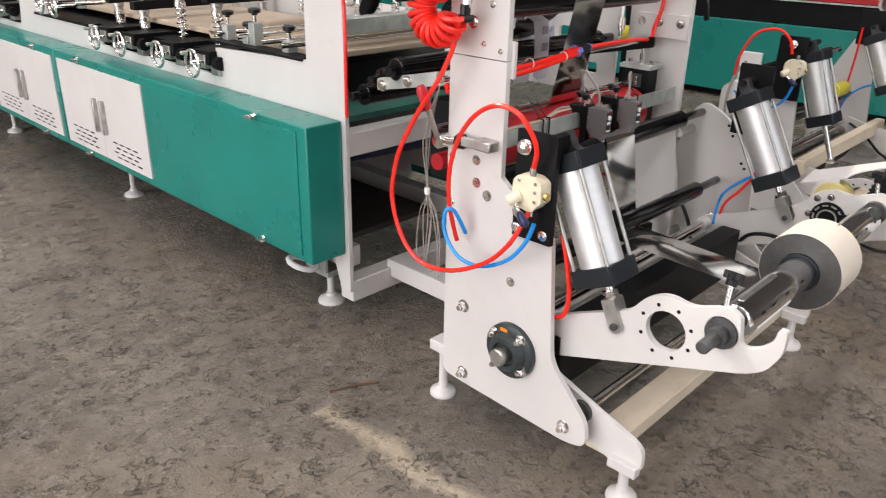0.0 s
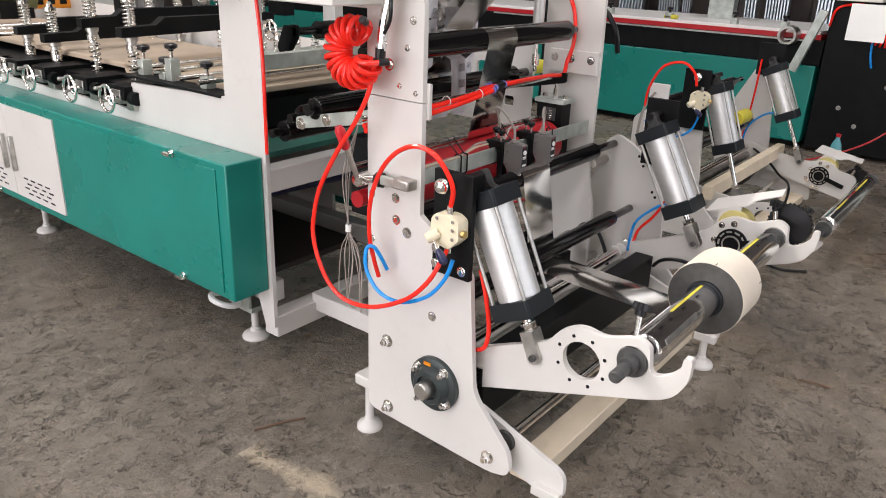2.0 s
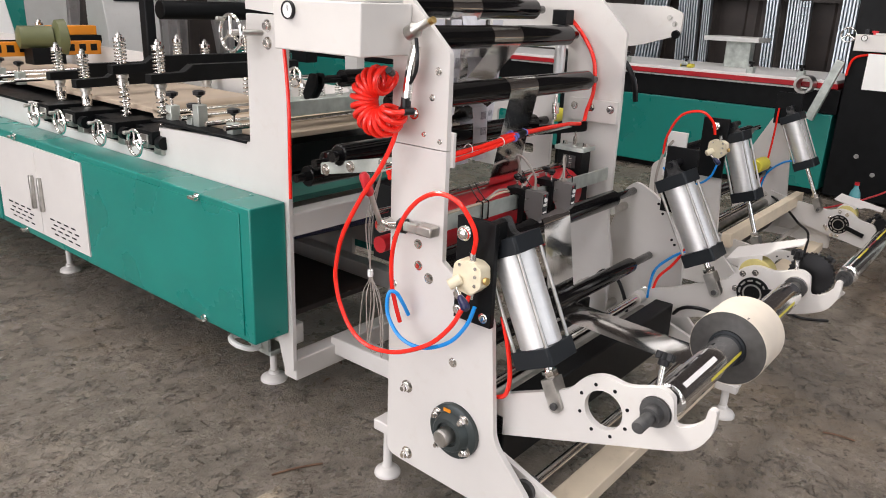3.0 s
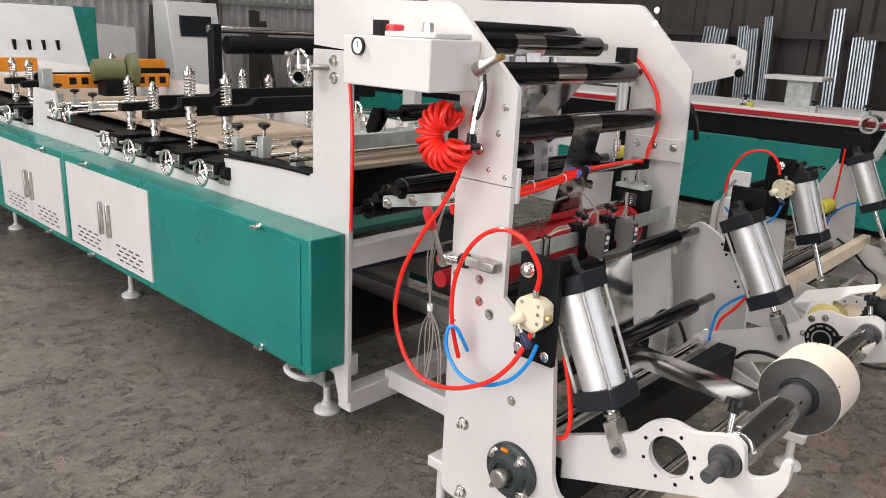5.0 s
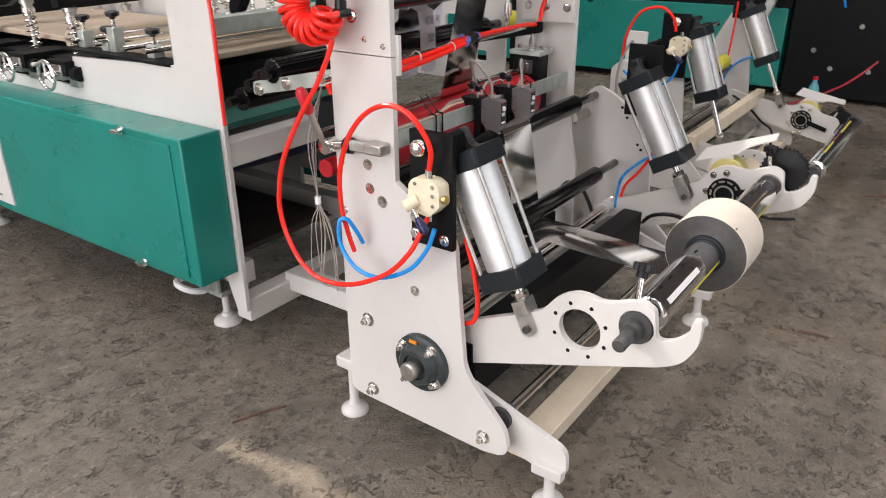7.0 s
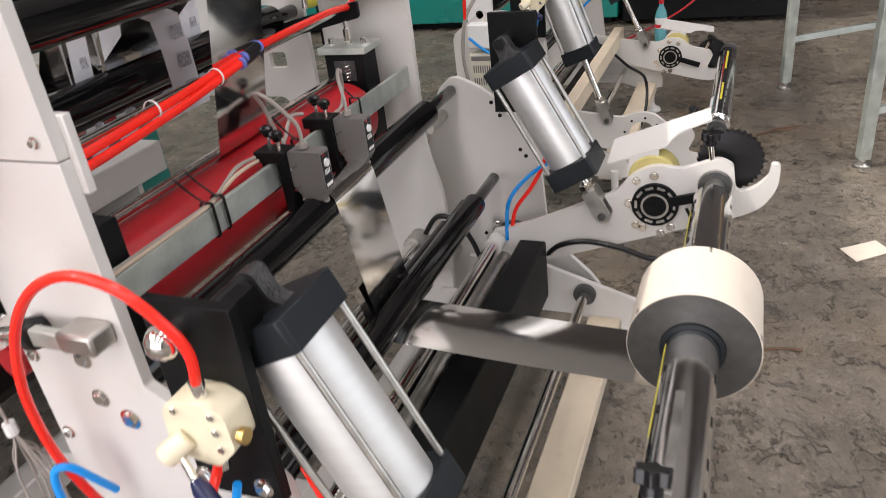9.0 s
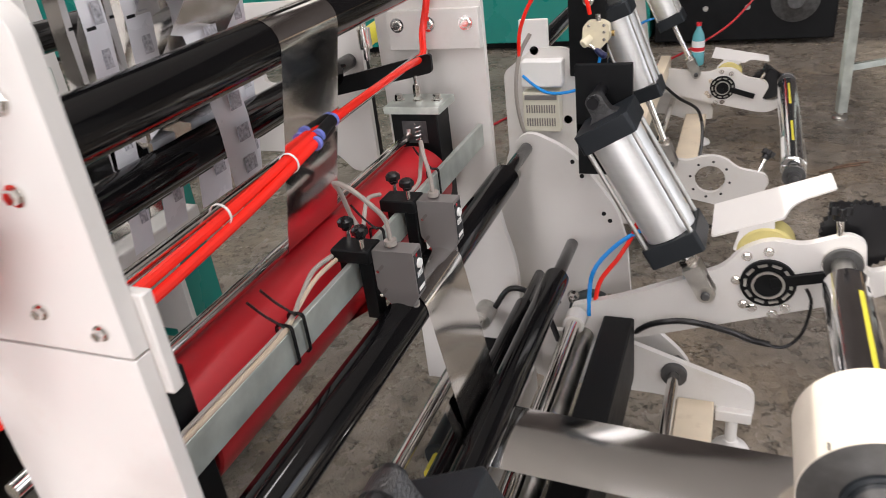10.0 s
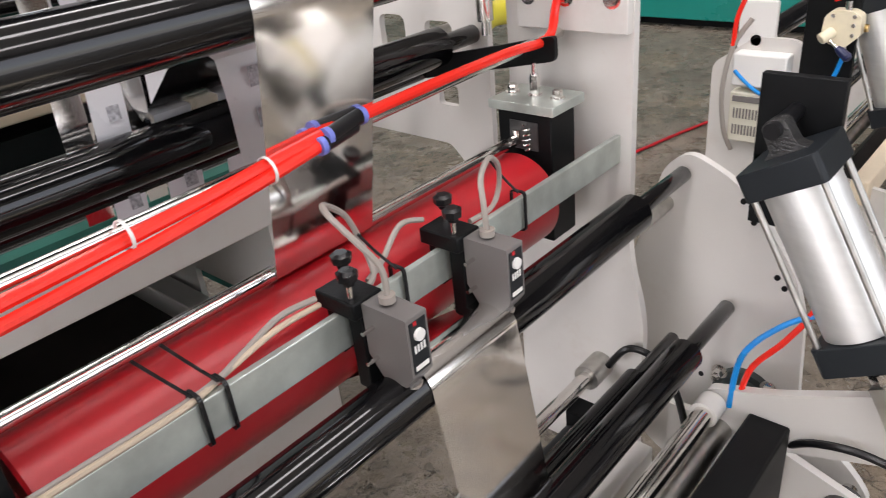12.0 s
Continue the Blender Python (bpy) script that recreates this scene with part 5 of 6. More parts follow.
wire = thing("cable_bundle", "thin grey cables tied in a hanging loop", "cable")
for k, dx in enumerate((0.0, 0.012, -0.01, 0.005)):
    part("strand", bm_tube([(0.0, 0.245, 0.86), (-0.03 + dx, 0.255, 0.75), (-0.03, 0.25, 0.62), (-0.03 + dx * 2, 0.275 - 0.016 * k, 0.56), (-0.03 + dx, 0.285 - 0.022 * k, 0.45 - 0.01 * k), (-0.03 - dx, 0.262 - 0.02 * k, 0.435), (-0.03, 0.248 - 0.012 * k, 0.54), (-0.03, 0.25, 0.62)], 0.0013, 6), CABLE, wire)
part("tie", bm_cyl((-0.03, 0.25, 0.612), (-0.03, 0.25, 0.628), 0.007, 10), LABELW, wire)

# cables and small drives between the plates
loom = thing("cable_loom", "black and grey cables along the far swing arm", "cable")
part("arm_cable", bm_tube([(0.995, -0.10, 0.30), (0.97, -0.14, 0.345), (0.965, -0.20, 0.362), (0.965, -0.27, 0.352), (0.965, -0.32, 0.335), (0.965, -0.35, 0.33)], 0.006, 8), BLACKPL, loom)
part("arm_cable", bm_tube([(0.965, -0.32, 0.338), (0.96, -0.37, 0.33), (0.965, -0.40, 0.36), (0.97, -0.41, 0.42), (0.972, -0.40, 0.45)], 0.003, 8), BLACKPL, loom)
part("frame_cable", bm_tube([(0.95, 0.17, 0.36), (0.96, 0.14, 0.40), (0.975, 0.10, 0.385), (0.985, 0.07, 0.33), (0.985, 0.05, 0.27)], 0.006, 8), BLACKPL, loom)
feed = thing("air_hose", "red and blue air hoses feeding the far cylinder", "hose")
part("red_line", bm_tube([(1.03, -0.115, 0.60), (1.03, -0.10, 0.52), (1.02, -0.07, 0.46), (1.0, -0.035, 0.41), (0.99, -0.025, 0.345)], 0.0045, 8), REDHOSE, feed)
part("blue_line", bm_tube([(1.03, -0.16, 0.53), (1.03, -0.11, 0.515), (1.02, -0.06, 0.48), (0.995, -0.022, 0.43), (0.985, -0.015, 0.34)], 0.0045, 8), BLUEHOSE, feed)
wrapped = thing("wrapped_roll", "guide roll wrapped in crumpled yellow film", "roller")
part("wrap", bm_lathe((1.06, 0.52, 0.855), (1, 0.0, -0.02), [(0, 0.012), (0.004, 0.022), (0.06, 0.027), (0.09, 0.021), (0.16, 0.026), (0.2, 0.02), (0.25, 0.024), (0.254, 0.01)], 18), YELLOW, wrapped)
part("spindle", bm_cyl((0.99, 0.52, 0.856), (1.06, 0.52, 0.855), 0.009, 12), STEEL, wrapped)
drive = thing("web_guide_drive", "small dark web-guide actuator with a white label", "actuator")
part("case", bm_cyl((0.60, 0.17, 0.27), (0.86, 0.17, 0.27), 0.03, 24, chamfer=0.004), DARKGREY, drive)
part("label", bm_box(0.70, 0.78, 0.148, 0.152, 0.292, 0.302), LABELW, drive)
part("clamp", bm_box(0.86, 0.90, 0.145, 0.195, 0.25, 0.32), BLACK, drive, bevel=0.003)
part("coupling", bm_cyl((0.56, 0.17, 0.27), (0.60, 0.17, 0.27), 0.014, 16), YELLOW, drive)
clampb = thing("bearing_flange", "black flange bearing on the far side plate", "bearing")
part("housing", bm_lathe((1.086, -0.004, 0.29), (-1, 0, 0), [(0, 0.05), (0.014, 0.05), (0.016, 0.04), (0.028, 0.036), (0.028, 0.022)], 28), FLANGE, clampb)
for a in (45, 135, 225, 315):
    bolt(clampb, (1.072, -0.004 + 0.055 * math.cos(radians(a)), 0.29 + 0.055 * math.sin(radians(a))), r=0.009, h=0.016)
ties = thing("cable_tie", "black cable ties round the sensor bar", "cable tie", "cable ties")
for x in (0.29, 0.315, 0.53, 0.74):
    part("band", bm_plate(rounded([(0.166, 0.700), (0.188, 0.700), (0.188, 0.753), (0.166, 0.753)], 0.006), x, x + 0.004, [rounded([(0.168, 0.702), (0.186, 0.702), (0.186, 0.751), (0.168, 0.751)], 0.005)]), BLACKPL, ties)
    part("tail", bm_tube([(x, 0.175, 0.751), (x - 0.015, 0.185, 0.775), (x - 0.03, 0.19, 0.80)], 0.0016, 6), BLACKPL, ties)

# ---- second machine beside it ----
M2 = Matrix.Translation((1.84, 0.184, 0.0))
HUB = Vector((0, -0.004, 0.29))
DROP = M2 @ Matrix.Translation(HUB) @ Matrix.Rotation(radians(31.5), 4, "X") @ Matrix.Translation(-HUB)
copy_thing(bpy.data.objects["swing_arm"], DROP)
copy_thing(arm2, DROP)
copy_thing(shaft, Matrix.Translation((1.84, -0.42, 0.275)))
cylinder((1.88, 0.10, 0.815), (1.879, -0.088, 0.312), True, "pneumatic cylinders", "aluminium pneumatic cylinder with its rod run out")
cylinder((2.825, 0.145, 0.80), (2.815, -0.088, 0.312), True, "pneumatic cylinders", "aluminium pneumatic cylinder with its rod run out")
st2 = thing("unwind_stand", "low white unwinding stand of the neighbouring machine", "unwinder")
NEAR2 = [(y + 0.184, min(z, 0.70)) for y, z in rounded([(0.215, 0.60), (0.215, 0.135), (0.165, 0.13), (-0.165, 0.118), (-0.225, 0.13), (-0.215, 0.192), (-0.112, 0.302), (-0.088, 0.592), (0.03, 0.67), (0.12, 0.67)], 0.02)]
part("side_plate", bm_plate(NEAR2, 1.84, 1.854), WHITE, st2)
FAR2 = [(y + 0.184, z) for y, z in rounded([(0.05, 0.73), (-0.04, 0.73), (-0.085, 0.30), (-0.2, 0.2), (-0.222, 0.16), (-0.19, 0.125), (0.13, 0.1), (0.19, 0.16), (0.19, 0.45)], 0.02)]
part("side_plate", bm_plate(FAR2, 2.92, 2.934), WHITE, st2)
part("foot_plate", bm_plate([(y + 0.184, z) for y, z in FOOTP], 1.885, 1.899), WHITE, st2)
part("foot_plate", bm_plate([(y + 0.184, z) for y, z in FOOTP], 2.87, 2.884), WHITE, st2)
part("cross_beam", bm_box(1.899, 2.87, -0.13, -0.05, 0.088, 0.128), CREAM, st2, bevel=0.003)
part("cross_beam", bm_box(1.854, 2.92, 0.02, 0.06, 0.30, 0.36), CREAM, st2, bevel=0.003)
part("side_rail", bm_box(2.86, 2.90, -0.30, 0.10, 0.17, 0.25), WHITE, st2, bevel=0.003)
part("tie_rod", bm_cyl((1.85, 0.004, 0.188), (2.92, 0.004, 0.188), 0.0115), CHROME, st2)
part("guide_rod", bm_cyl((1.90, 0.18, 0.34), (2.80, 0.18, 0.34), 0.0155), CHROME, st2)
for y, z in ((0.302, 0.662), (0.21, 0.455)):
    part("idler_roller", bm_lathe((1.84, y, z), (1, 0, 0), [(0, 0.0125), (0.03, 0.0125), (0.03, 0.026), (0.93, 0.026), (0.93, 0.0125), (1.08, 0.0125)], 28), ROLLER, st2)
part("wrapped_roller", bm_cyl((2.66, 0.21, 0.50), (2.80, 0.21, 0.50), 0.035, 20, chamfer=0.006), YELLOW, st2, "roller wrapped in yellow film")
part("cylinder_bracket", bm_box(1.822, 1.836, 0.09, 0.195, 0.59, 0.83), BLACK, st2, bevel=0.001)
part("cylinder_bracket", bm_box(2.88, 2.894, 0.10, 0.225, 0.70, 0.86), BLACK, st2, bevel=0.001)
for x, y in ((1.88, -0.11), (2.87, -0.11), (1.9, 0.47), (2.87, 0.47)):
    level_foot(st2, x, y, 0.13)
BEIGE = material("beige_plastic", (0.62, 0.6, 0.5), 0.45, vary=0.04, bump=0.05)
unit = part("servo_drive", bm_box(1.80, 1.86, 0.225, 0.335, 0.43, 0.55), BEIGE, st2, "beige servo drive with vent slots", bevel=0.003)
for row in (0.46, 0.50):
    for k in range(12):
        part("vent", bm_box(1.7985, 1.8005, 0.238 + 0.0075 * k, 0.2415 + 0.0075 * k, row - 0.012, row + 0.012), GREYPLAST, unit)
part("terminal_strip", bm_box(1.797, 1.81, 0.232, 0.328, 0.528, 0.542), GREYPLAST, unit, bevel=0.001)
part("white_box", bm_box(1.80, 1.85, 0.215, 0.335, 0.565, 0.64), LABELW, st2, "plain white switch box", bevel=0.004)
part("white_panel", bm_box(1.842, 1.854, 0.26, 0.345, 0.63, 0.75), LABELW, st2, "white mounting panel", bevel=0.002)
part("drive_cable", bm_tube([(1.80, 0.30, 0.72), (1.78, 0.33, 0.66), (1.775, 0.345, 0.56), (1.79, 0.34, 0.46), (1.82, 0.33, 0.40)], 0.006, 8), CABLE, st2)
copy_thing(valve, M2 @ Matrix.Translation((0.0, 0.012, 0.0)))
h2 = thing("air_hose", "red air hose arched over the neighbouring valve", "hose")
part("loop", bm_tube([(1.78, 0.33, 0.66), (1.775, 0.32, 0.74), (1.77, 0.27, 0.83), (1.77, 0.19, 0.855), (1.775, 0.14, 0.82), (1.78, 0.126, 0.77)], 0.0055, 8), REDHOSE, h2)
b2 = thing("air_hose", "blue air hose under the neighbouring valve", "hose")
part("loop", bm_tube([(1.785, 0.10, 0.66), (1.785, 0.12, 0.60), (1.79, 0.17, 0.56), (1.80, 0.26, 0.55), (1.80, 0.33, 0.60)], 0.0045, 8), BLUEHOSE, b2)
r2 = thing("air_hose", "red and blue air hoses beside the far cylinder", "hose")
part("red_line", bm_tube([(2.86, 0.20, 0.78), (2.85, 0.20, 0.65), (2.85, 0.21, 0.50), (2.84, 0.22, 0.38), (2.84, 0.20, 0.32)], 0.005, 8), REDHOSE, r2)
part("blue_line", bm_tube([(2.86, 0.05, 0.53), (2.85, 0.13, 0.51), (2.84, 0.20, 0.44), (2.84, 0.22, 0.34)], 0.005, 8), BLUEHOSE, r2)
k2 = thing("floor_cable", "black cable lying between the stands", "cable")
part("cable", bm_tube([(2.83, 0.15, 0.33), (2.75, 0.05, 0.30), (2.70, -0.03, 0.25), (2.55, -0.12, 0.24), (2.40, -0.14, 0.15), (2.30, -0.10, 0.03), (2.15, -0.12, 0.01), (2.05, -0.25, 0.01), (2.1, -0.36, 0.01)], 0.006, 8), BLACKPL, k2)
top2 = thing("overhead_arm", "white overhead side plate of the neighbouring machine", "machine arm")
part("panel", bm_plate(rounded([(0.44, 1.25), (0.375, 1.225), (0.375, 1.14), (0.54, 1.09), (0.78, 1.05), (2.4, 1.03), (2.4, 1.29)], [0.02, 0.01, 0.02, 0.03, 0.03, 0, 0]), 1.90, 1.914), WHITE, top2)
part("support", bm_box(1.90, 1.96, 2.3, 2.4, 0.0, 1.0), WHITE, top2)
for y, z in ((0.43, 1.205), (0.405, 1.18)):
    bolt(top2, (1.90, y, z), r=0.008, h=0.008, mat=STEEL)
part("knob", bm_lathe((1.89, 0.385, 1.145), (-1, 0, -0.3), [(0, 0.008), (0.01, 0.018), (0.022, 0.018)], 8), BLACKPL, top2)
part("black_duct", bm_tube([(1.88, 0.70, 1.03), (1.86, 0.60, 1.02), (1.86, 0.54, 0.94), (1.88, 0.53, 0.85)], 0.012, 8), BLACKPL, top2)

# ---- third machine with black top ----
m3 = thing("base_cabinet", "long teal machine base with a black upper band", "cabinet", at=(-0.5, 0, 0))
part("body", bm_box(5.0, 5.95, 0.30, 7.2, 0.055, 0.585), TEAL, m3, bevel=0.006)
part("upper_band", bm_box(5.02, 5.93, 0.28, 7.2, 0.587, 0.755), BLACK, m3, bevel=0.004)
# black box in place of the shadowed gap between teal body and floor
part("gap_shade", bm_box(5.10, 5.9, 0.35, 7.1, 0.0, 0.055), BLACK, m3)
tb = thing("machine_table", "white and dark red table top on the black machine", "table top", at=(-0.5, 0, 0))
part("top", bm_box(5.05, 5.9, 0.32, 7.0, 0.79, 0.812), LABELW, tb, bevel=0.002)
part("red_edge", bm_box(5.04, 5.91, 0.31, 7.0, 0.757, 0.79), REDRUB, tb)
part("rail", bm_box(4.99, 5.02, 0.4, 3.0, 0.745, 0.755), GALV, tb)
for y in (0.55, 0.9, 1.4, 1.9):
    part("fixture", bm_box(5.06, 5.12, y, y + 0.05, 0.812, 0.857), GALV, tb, bevel=0.003)
    part("knob", bm_lathe((5.09, y + 0.025, 0.857), (0, 0, 1), [(0, 0.01), (0.02, 0.01), (0.022, 0.022), (0.04, 0.022)], 8), BLACKPL, tb)
yb = thing("tape_reel", "small yellow plastic tape reel on the table edge", "tape", at=(-0.5, 0, 0))
part("reel", bm_box(5.06, 5.12, 1.36, 1.46, 0.812, 0.842), YELLOW, yb, bevel=0.01)
wheel3 = thing("guide_roll", "steel guide roll with slanted lever", "roller", at=(-0.5, 0, 0))
part("roll", bm_ring((4.9, 0.50, 0.78), (1, 0, 0), 0.045, 0.062, 0.12, 28), STEEL, wheel3)
part("lever", bm_box(-0.02, 0.02, -0.028, 0.028, 0, 0.42, m=Matrix.Translation((4.85, 0.41, 0.56)) @ Matrix.Rotation(radians(18), 4, "X")), GALV, wheel3, bevel=0.003)
bx = thing("side_cabinet", "tall black machine enclosure with bolts and a note", "cabinet", at=(-0.5, 0, 0))
part("case", bm_box(5.0, 6.1, -0.72, 0.27, 0.03, 1.75), BLACK, bx, bevel=0.008)
part("note", bm_box(4.70, 4.705, -0.12, 0.10, 0.80, 1.02), LABELW, bx, "white paper note")
m = part("motor_flange", bm_lathe((5.0, -0.50, 0.26), (-1, 0, 0), [(0, 0.13), (0.02, 0.13), (0.03, 0.09), (0.05, 0.05), (0.07, 0.045)], 24), CAST, bx)
for y, z in ((-0.02, 0.22), (0.1, 0.33), (-0.25, 0.22), (-0.16, 0.5)):
    bolt(bx, (5.0, y, z), r=0.011, h=0.01, mat=STEEL)
copy_thing(box, Matrix.Translation((4.555, -0.184, -0.087)))
handwheel((4.43, 0.285, 1.144), 0.045)
cw = thing("coiled_hose", "red spiral hose hanging on the black enclosure", "hose", at=(-0.5, 0, 0))
pts = []
for k in range(14 * 14 + 1):
    u = k / (14 * 14)
    th = math.pi * (1 + u)
    c = Vector((4.93, -0.10 + 0.10 * math.cos(th), 0.88 + 0.09 * math.sin(th)))
    rad = Vector((0, math.cos(th), math.sin(th)))
    a = 2 * math.pi * 14 * u
    pts.append(c + 0.035 * (math.cos(a) * rad + math.sin(a) * Vector((1, 0, 0))))
part("spiral", bm_tube(pts, 0.008, 6, smooth=False), REDHOSE, cw)
part("tail", bm_tube([(4.93, 0.0, 0.88), (4.93, 0.05, 1.0), (4.95, 0.22, 0.98), (4.97, 0.26, 0.86)], 0.008, 8), REDHOSE, cw)
part("tail", bm_tube([(4.93, -0.02, 0.82), (4.93, -0.03, 0.70), (4.93, -0.05, 0.62)], 0.007, 8), BLUEHOSE, cw)
bottle = thing("water_bottle", "clear blue plastic bottle with a red cap", "bottle")
BOT = material("blue_plastic_bottle", (0.12, 0.38, 0.42), 0.15, vary=0.1)
part("body", bm_lathe((4.10, -0.012, 0.0), (0, 0, 1), [(0, 0.03), (0.01, 0.034), (0.07, 0.034), (0.075, 0.032), (0.14, 0.034), (0.17, 0.028), (0.20, 0.013), (0.215, 0.013)], 20), BOT, bottle)
part("label_band", bm_lathe((4.10, -0.012, 0.075), (0, 0, 1), [(0, 0.0345), (0.06, 0.0345)], 20), LABELW, bottle)
part("red_band", bm_lathe((4.10, -0.012, 0.08), (0, 0, 1), [(0, 0.035), (0.02, 0.035)], 20), REDPLAST, bottle)
part("cap", bm_cyl((4.10, -0.012, 0.213), (4.10, -0.012, 0.232), 0.015, 16), REDPLAST, bottle)
hosef = thing("floor_hose", "dark red hose lying across the floor", "hose")
part("hose", bm_tube([(4.45, -0.3, 0.30), (4.3, -0.15, 0.16), (4.15, 0.08, 0.05), (3.8, 0.35, 0.008), (3.2, 0.8, 0.008), (2.2, 1.05, 0.008), (1.4, 1.2, 0.008)], 0.006, 8), REDRUB, hosef)

# leaning steel sections by the dark wall


def section(y, h, w, n, tilt):
    ob = thing("steel_section", "galvanised steel channels leaning on the wall", "steel channel", "leaning channels")
    for k in range(n):
        yy = y + k * w * 1.04
        ribs = []
        for r in range(4):
            c = -w / 2 + w * (r + 0.5) / 4
            ribs += [(c - w * 0.11, 0.03), (c - w * 0.06, 0.0), (c + w * 0.06, 0.0), (c + w * 0.11, 0.03)]
        out = ribs + [(w / 2, 0.05), (-w / 2, 0.05)]
        bm = bm_plate([(b, -a) for a, b in out], 0.0, h + 0.03 * math.sin(k * 2.3), axis="z")
        bm.transform(Matrix.Translation((6.42, yy, 0.0)) @ Matrix.Rotation(radians(tilt + 0.4 * k), 4, "X") @ Matrix.Rotation(radians(9), 4, "Y"))
        p = part("channel", bm, SHEETZ, ob)
    return ob


SHEETZ = material("zinc_sheet", (0.46, 0.51, 0.55), 0.3, 0.9, vary=0.3, scale=4, rough_vary=0.12, stretch=(1, 1, 0.2))
section(1.06, 1.38, 0.11, 2, -5)
section(1.36, 1.66, 0.12, 1, -5)
section(1.98, 1.58, 0.09, 1, -6)
section(2.10, 1.46, 0.11, 2, -7)
section(2.60, 1.44, 0.14, 2, 0)
section(0.62, 1.75, 0.12, 2, -3)
cm = thing("camera_stand", "steel bracket with a flat plate on the table", "bracket", at=(-0.45, -0.25, -0.035))
part("post", bm_box(5.5, 5.6, 1.35, 1.55, 0.845, 1.05), GALV, cm, bevel=0.006)
part("plate", bm_box(5.35, 5.65, 1.25, 1.68, 1.05, 1.085), GREYWHITE, cm, bevel=0.004)

# ---- bench frame ----
bench = thing("bench_frame", "galvanised steel bench frame on small round feet", "bench")
for x, y in ((2.30, -0.89), (3.19, -0.66), (3.0, -1.9), (3.85, -1.7)):
    part("leg", bm_box(-0.02, 0.02, -0.02, 0.02, 0.03, 0.95, m=Matrix.Translation((x, y, 0)) @ Matrix.Rotation(radians(15), 4, "Z")), GALV, bench, bevel=0.003)
    part("foot", bm_lathe((x, y, 0), (0, 0, 1), [(0, 0.03), (0.008, 0.03), (0.02, 0.012), (0.05, 0.01)], 16), STEEL, bench)
part("shelf_rail", bm_tube([(3.19, -0.66, 0.22), (3.85, -1.70, 0.22)], 0.018, 4, 1), GALV, bench)
part("shelf_rail", bm_tube([(2.30, -0.89, 0.20), (3.0, -1.9, 0.20)], 0.018, 4, 1), GALV, bench)
part("top", bm_plate([(2.3, -0.9), (3.25, -0.65), (3.95, -1.75), (3.0, -2.0)], 0.95, 0.98, axis="z"), WOOD, bench)

sheetp = thing("paper_sheet", "small cream paper sheet lying on the floor", "paper")
part("sheet", bm_plate([(1.679, -0.779), (1.744, -0.876), (1.682, -0.91), (1.611, -0.816)], 0.001, 0.003, axis="z"), PAPER, sheetp)
debris = [(-0.091, 0.465, 0.142, 154.5), (1.15, -0.62, 0.09, 100), (2.62, -0.62, 0.16, 120), (2.66, -0.66, 0.14, 118), (0.30, 0.784, 0.03, 10), (-0.62, 0.2, 0.02, 40), (0.42, 0.86, 0.05, 80)]
for x, y, n, a in debris:
    s = thing("floor_stick", "thin dark splinter lying on the concrete", "debris", "floor splinters")
    d = Vector((math.cos(radians(a)), math.sin(radians(a)), 0)) * n / 2
    part("splinter", bm_tube([Vector((x, y, 0.004)) - d, Vector((x + 0.004, y + 0.003, 0.005)), Vector((x, y, 0.004)) + d], 0.003, 5, 3), RUST, s)

# ---- far end of the hall ----
console = thing("control_console", "slanted grey-white control console", "console", at=(0.22, 0, -0.03))
part("case", bm_plate([(5.1, 0.83), (5.9, 0.83), (5.8, 1.33), (5.35, 1.35)], 0.35, 0.95), GREYWHITE, console, bevel=0.01)
for k in range(4):
    part("scale", bm_box(0.45 + 0.1 * k, 0.47 + 0.1 * k, 5.195, 5.23, 1.02, 1.1), BLACK, console)
yel = thing("warning_beam", "amber painted cross beam with dark lettering bars", "beam", at=(0.02, 0, -0.04))
part("beam", bm_box(0.18, 0.80, 3.16, 3.20, 0.93, 1.0), ORANGE, yel, bevel=0.003)
for x in (0.26, 0.32, 0.38, 0.62, 0.68, 0.74):
    part("lettering_bar", bm_box(x, x + 0.035, 3.1585, 3.1597, 0.95, 0.985), BLACK, yel)
part("end_clamp", bm_box(0.13, 0.18, 3.15, 3.21, 0.90, 1.03), GALV, yel, bevel=0.003)
yel2 = thing("warning_beam", "amber painted cross beam with a black strip", "beam", at=(0.05, 0, -0.075))
part("beam", bm_box(0.62, 0.88, 3.42, 3.48, 1.05, 1.10), ORANGE, yel2, bevel=0.003)
part("strip", bm_box(0.60, 0.90, 3.41, 3.49, 1.005, 1.049), BLACK, yel2)
yel3 = thing("warning_beam", "amber painted cross beam", "beam", at=(0, 0, -0.04))
part("beam", bm_box(0.15, 0.42, 4.0, 4.05, 0.96, 1.04), ORANGE, yel3, bevel=0.003)
motor = thing("fan_motor", "olive green motor with a finned round cover", "motor", at=(-0.08, 0, -0.025))
part("cover", bm_lathe((0.62, 3.1, 1.01), (1, -0.2, 0), [(0, 0.04), (0.02, 0.085), (0.06, 0.09), (0.07, 0.06)], 28), OLIVE, motor)
part("body", bm_lathe((0.46, 3.13, 1.01), (1, -0.2, 0), [(0, 0.03), (0.01, 0.055), (0.16, 0.055)], 24), OLIVE, motor)
part("base", bm_box(0.50, 0.66, 3.06, 3.16, 0.88, 0.96), BLACK, motor)
tcab = thing("tool_cabinet", "teal steel cabinet against the far wall", "cabinet")
part("body", bm_box(1.15, 1.85, 6.6, 7.2, 0.0, 1.34), TEAL, tcab, bevel=0.01)
part("door_gap", bm_box(1.49, 1.50, 6.596, 6.6, 0.1, 1.3), BLACK, tcab)
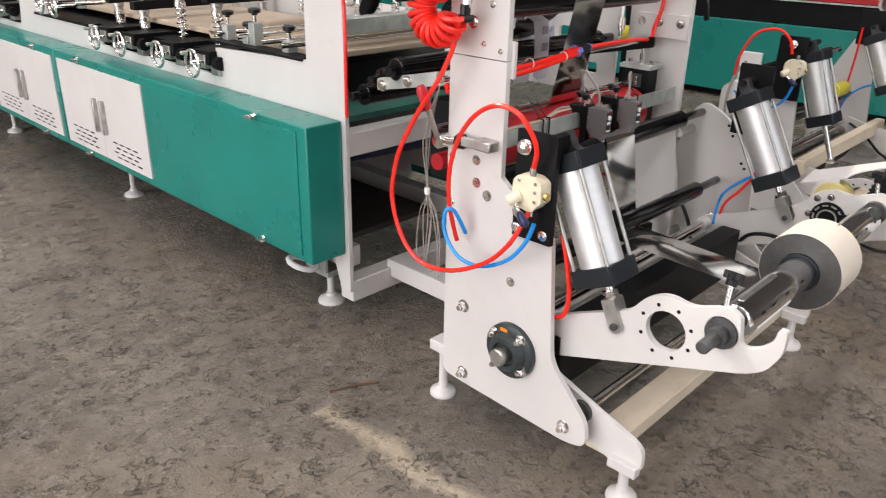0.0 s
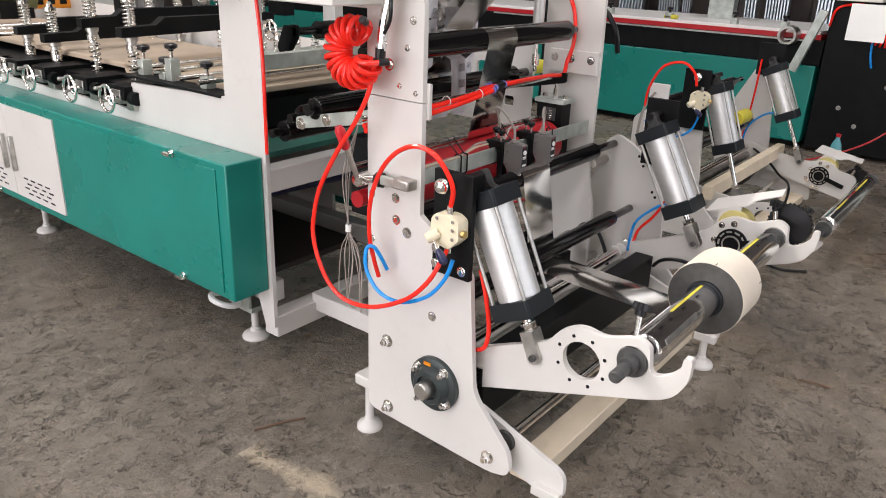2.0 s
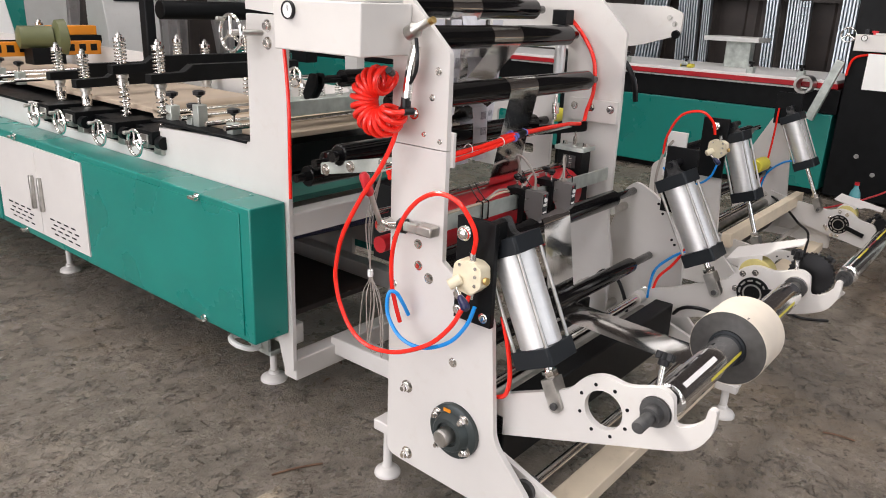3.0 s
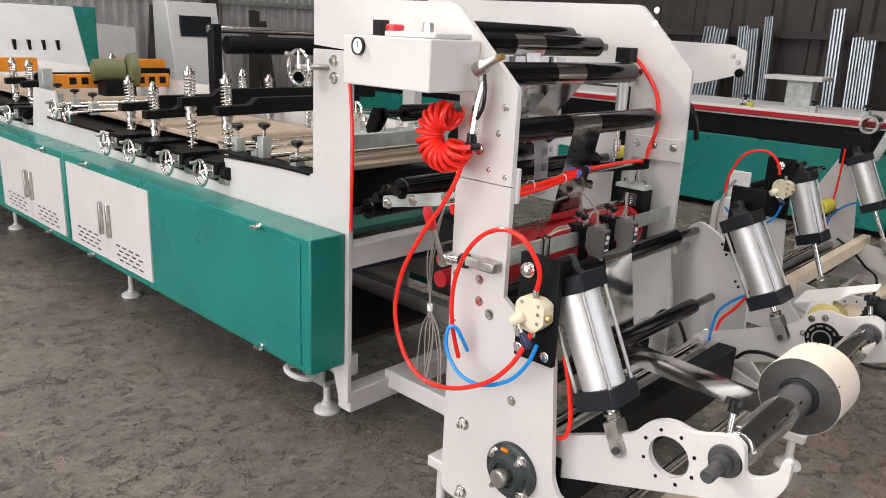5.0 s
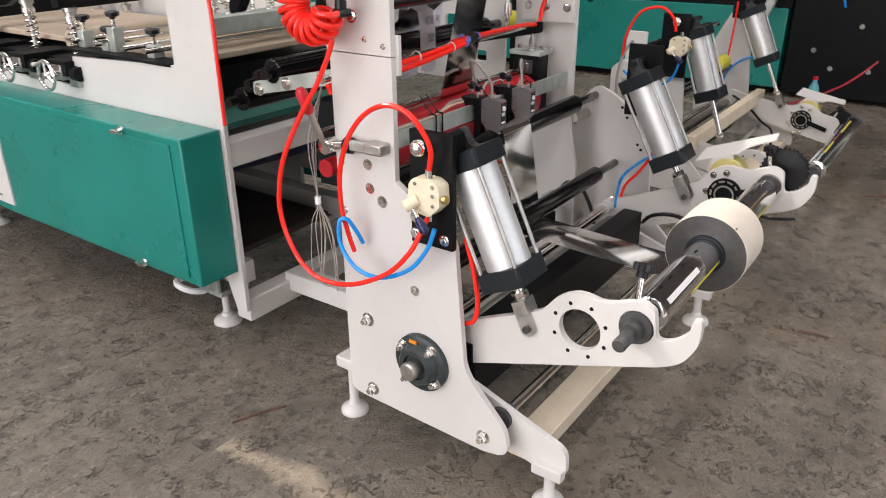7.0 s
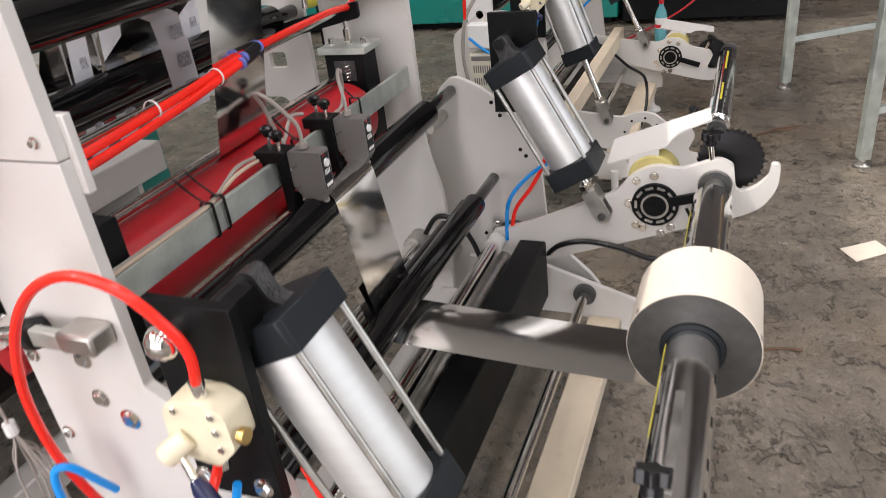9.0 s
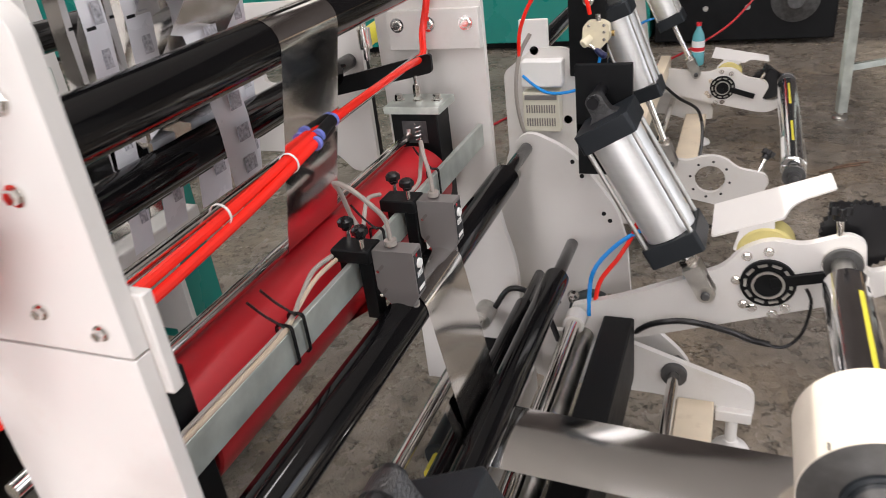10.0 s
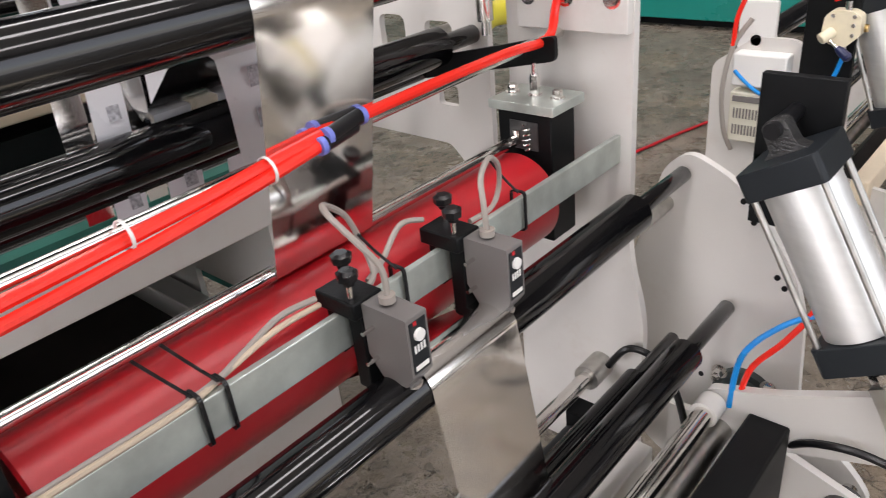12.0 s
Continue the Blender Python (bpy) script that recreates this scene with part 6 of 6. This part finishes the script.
for k, (x, y, w, h, t) in enumerate(((2.9, 7.9, 0.1, 1.45, 8), (3.1, 7.9, 0.16, 1.5, 6), (3.35, 7.85, 0.2, 1.4, 5), (3.65, 7.85, 0.18, 1.38, 4), (4.3, 7.85, 0.14, 1.45, 5), (2.3, 7.9, 0.5, 1.2, 4), (4.6, 7.9, 0.2, 1.3, -5))):
    pl = thing("steel_plank", "dark machine plates leaning on the far wall", "steel plate", "leaning plates")
    part("plank", bm_box(0, w, 0, 0.05, 0, h, m=Matrix.Translation((x, y, 0)) @ Matrix.Rotation(radians(t), 4, "Y") @ Matrix.Rotation(radians(-6), 4, "X")), GREYWHITE if k in (1, 5) else CLADDARK, pl, bevel=0.004)
rr = thing("printing_roll", "dark printing roll carried between bearing heads", "roller")
part("roll", bm_cyl((0.85, 2.6, 1.14), (1.75, 2.6, 1.14), 0.045, 28, chamfer=0.004), BLACK, rr)
part("bar", bm_cyl((0.75, 2.6, 1.215), (1.8, 2.6, 1.215), 0.018, 16), CHROME, rr)
part("bearing_head", bm_box(0.76, 0.81, 2.57, 2.63, 0.86, 1.24), BLACK, rr, bevel=0.006)
part("bearing_head", bm_box(1.72, 1.80, 2.53, 2.67, 0.86, 1.27), BLACK, rr, bevel=0.006)
sd = thing("screen_panel", "slanted white operator panel with grey screen", "operator panel")
part("case", bm_plate([(5.6, 0.0), (5.6, 0.9), (5.7, 1.42), (5.95, 1.42), (5.95, 0.0)], 2.1, 2.6), GREYWHITE, sd, bevel=0.008)
part("screen", bm_box(2.2, 2.5, 5.63, 5.66, 1.12, 1.3), DARKGREY, sd)
ringf = thing("hose_ring", "white plastic ring hanging below the cabinet", "ring")
m = axis_matrix((0.08, 0.925, 0.175), (0.3, -0.2, 1))
part("ring", bm_tube([m @ Vector((0.045 * math.cos(2 * math.pi * k / 24), 0.045 * math.sin(2 * math.pi * k / 24), 0)) for k in range(25)], 0.010, 8, smooth=False), LABELW, ringf)
part("strap", bm_cyl((0.08, 0.968, 0.18), (0.08, 0.968, 0.264), 0.004, 8), LABELW, ringf)


def motions():
    """The air shaft and its reel turn steadily as the film is drawn off."""
    for turning in (shaft, roll):
        walk(turning, [(0.75 * k, Matrix.Translation((0, SY, SZ)) @ Matrix.Rotation(radians(35 + 93.5 * (0.75 * k - 2.5)), 4, "X")) for k in range(17)])


motions()
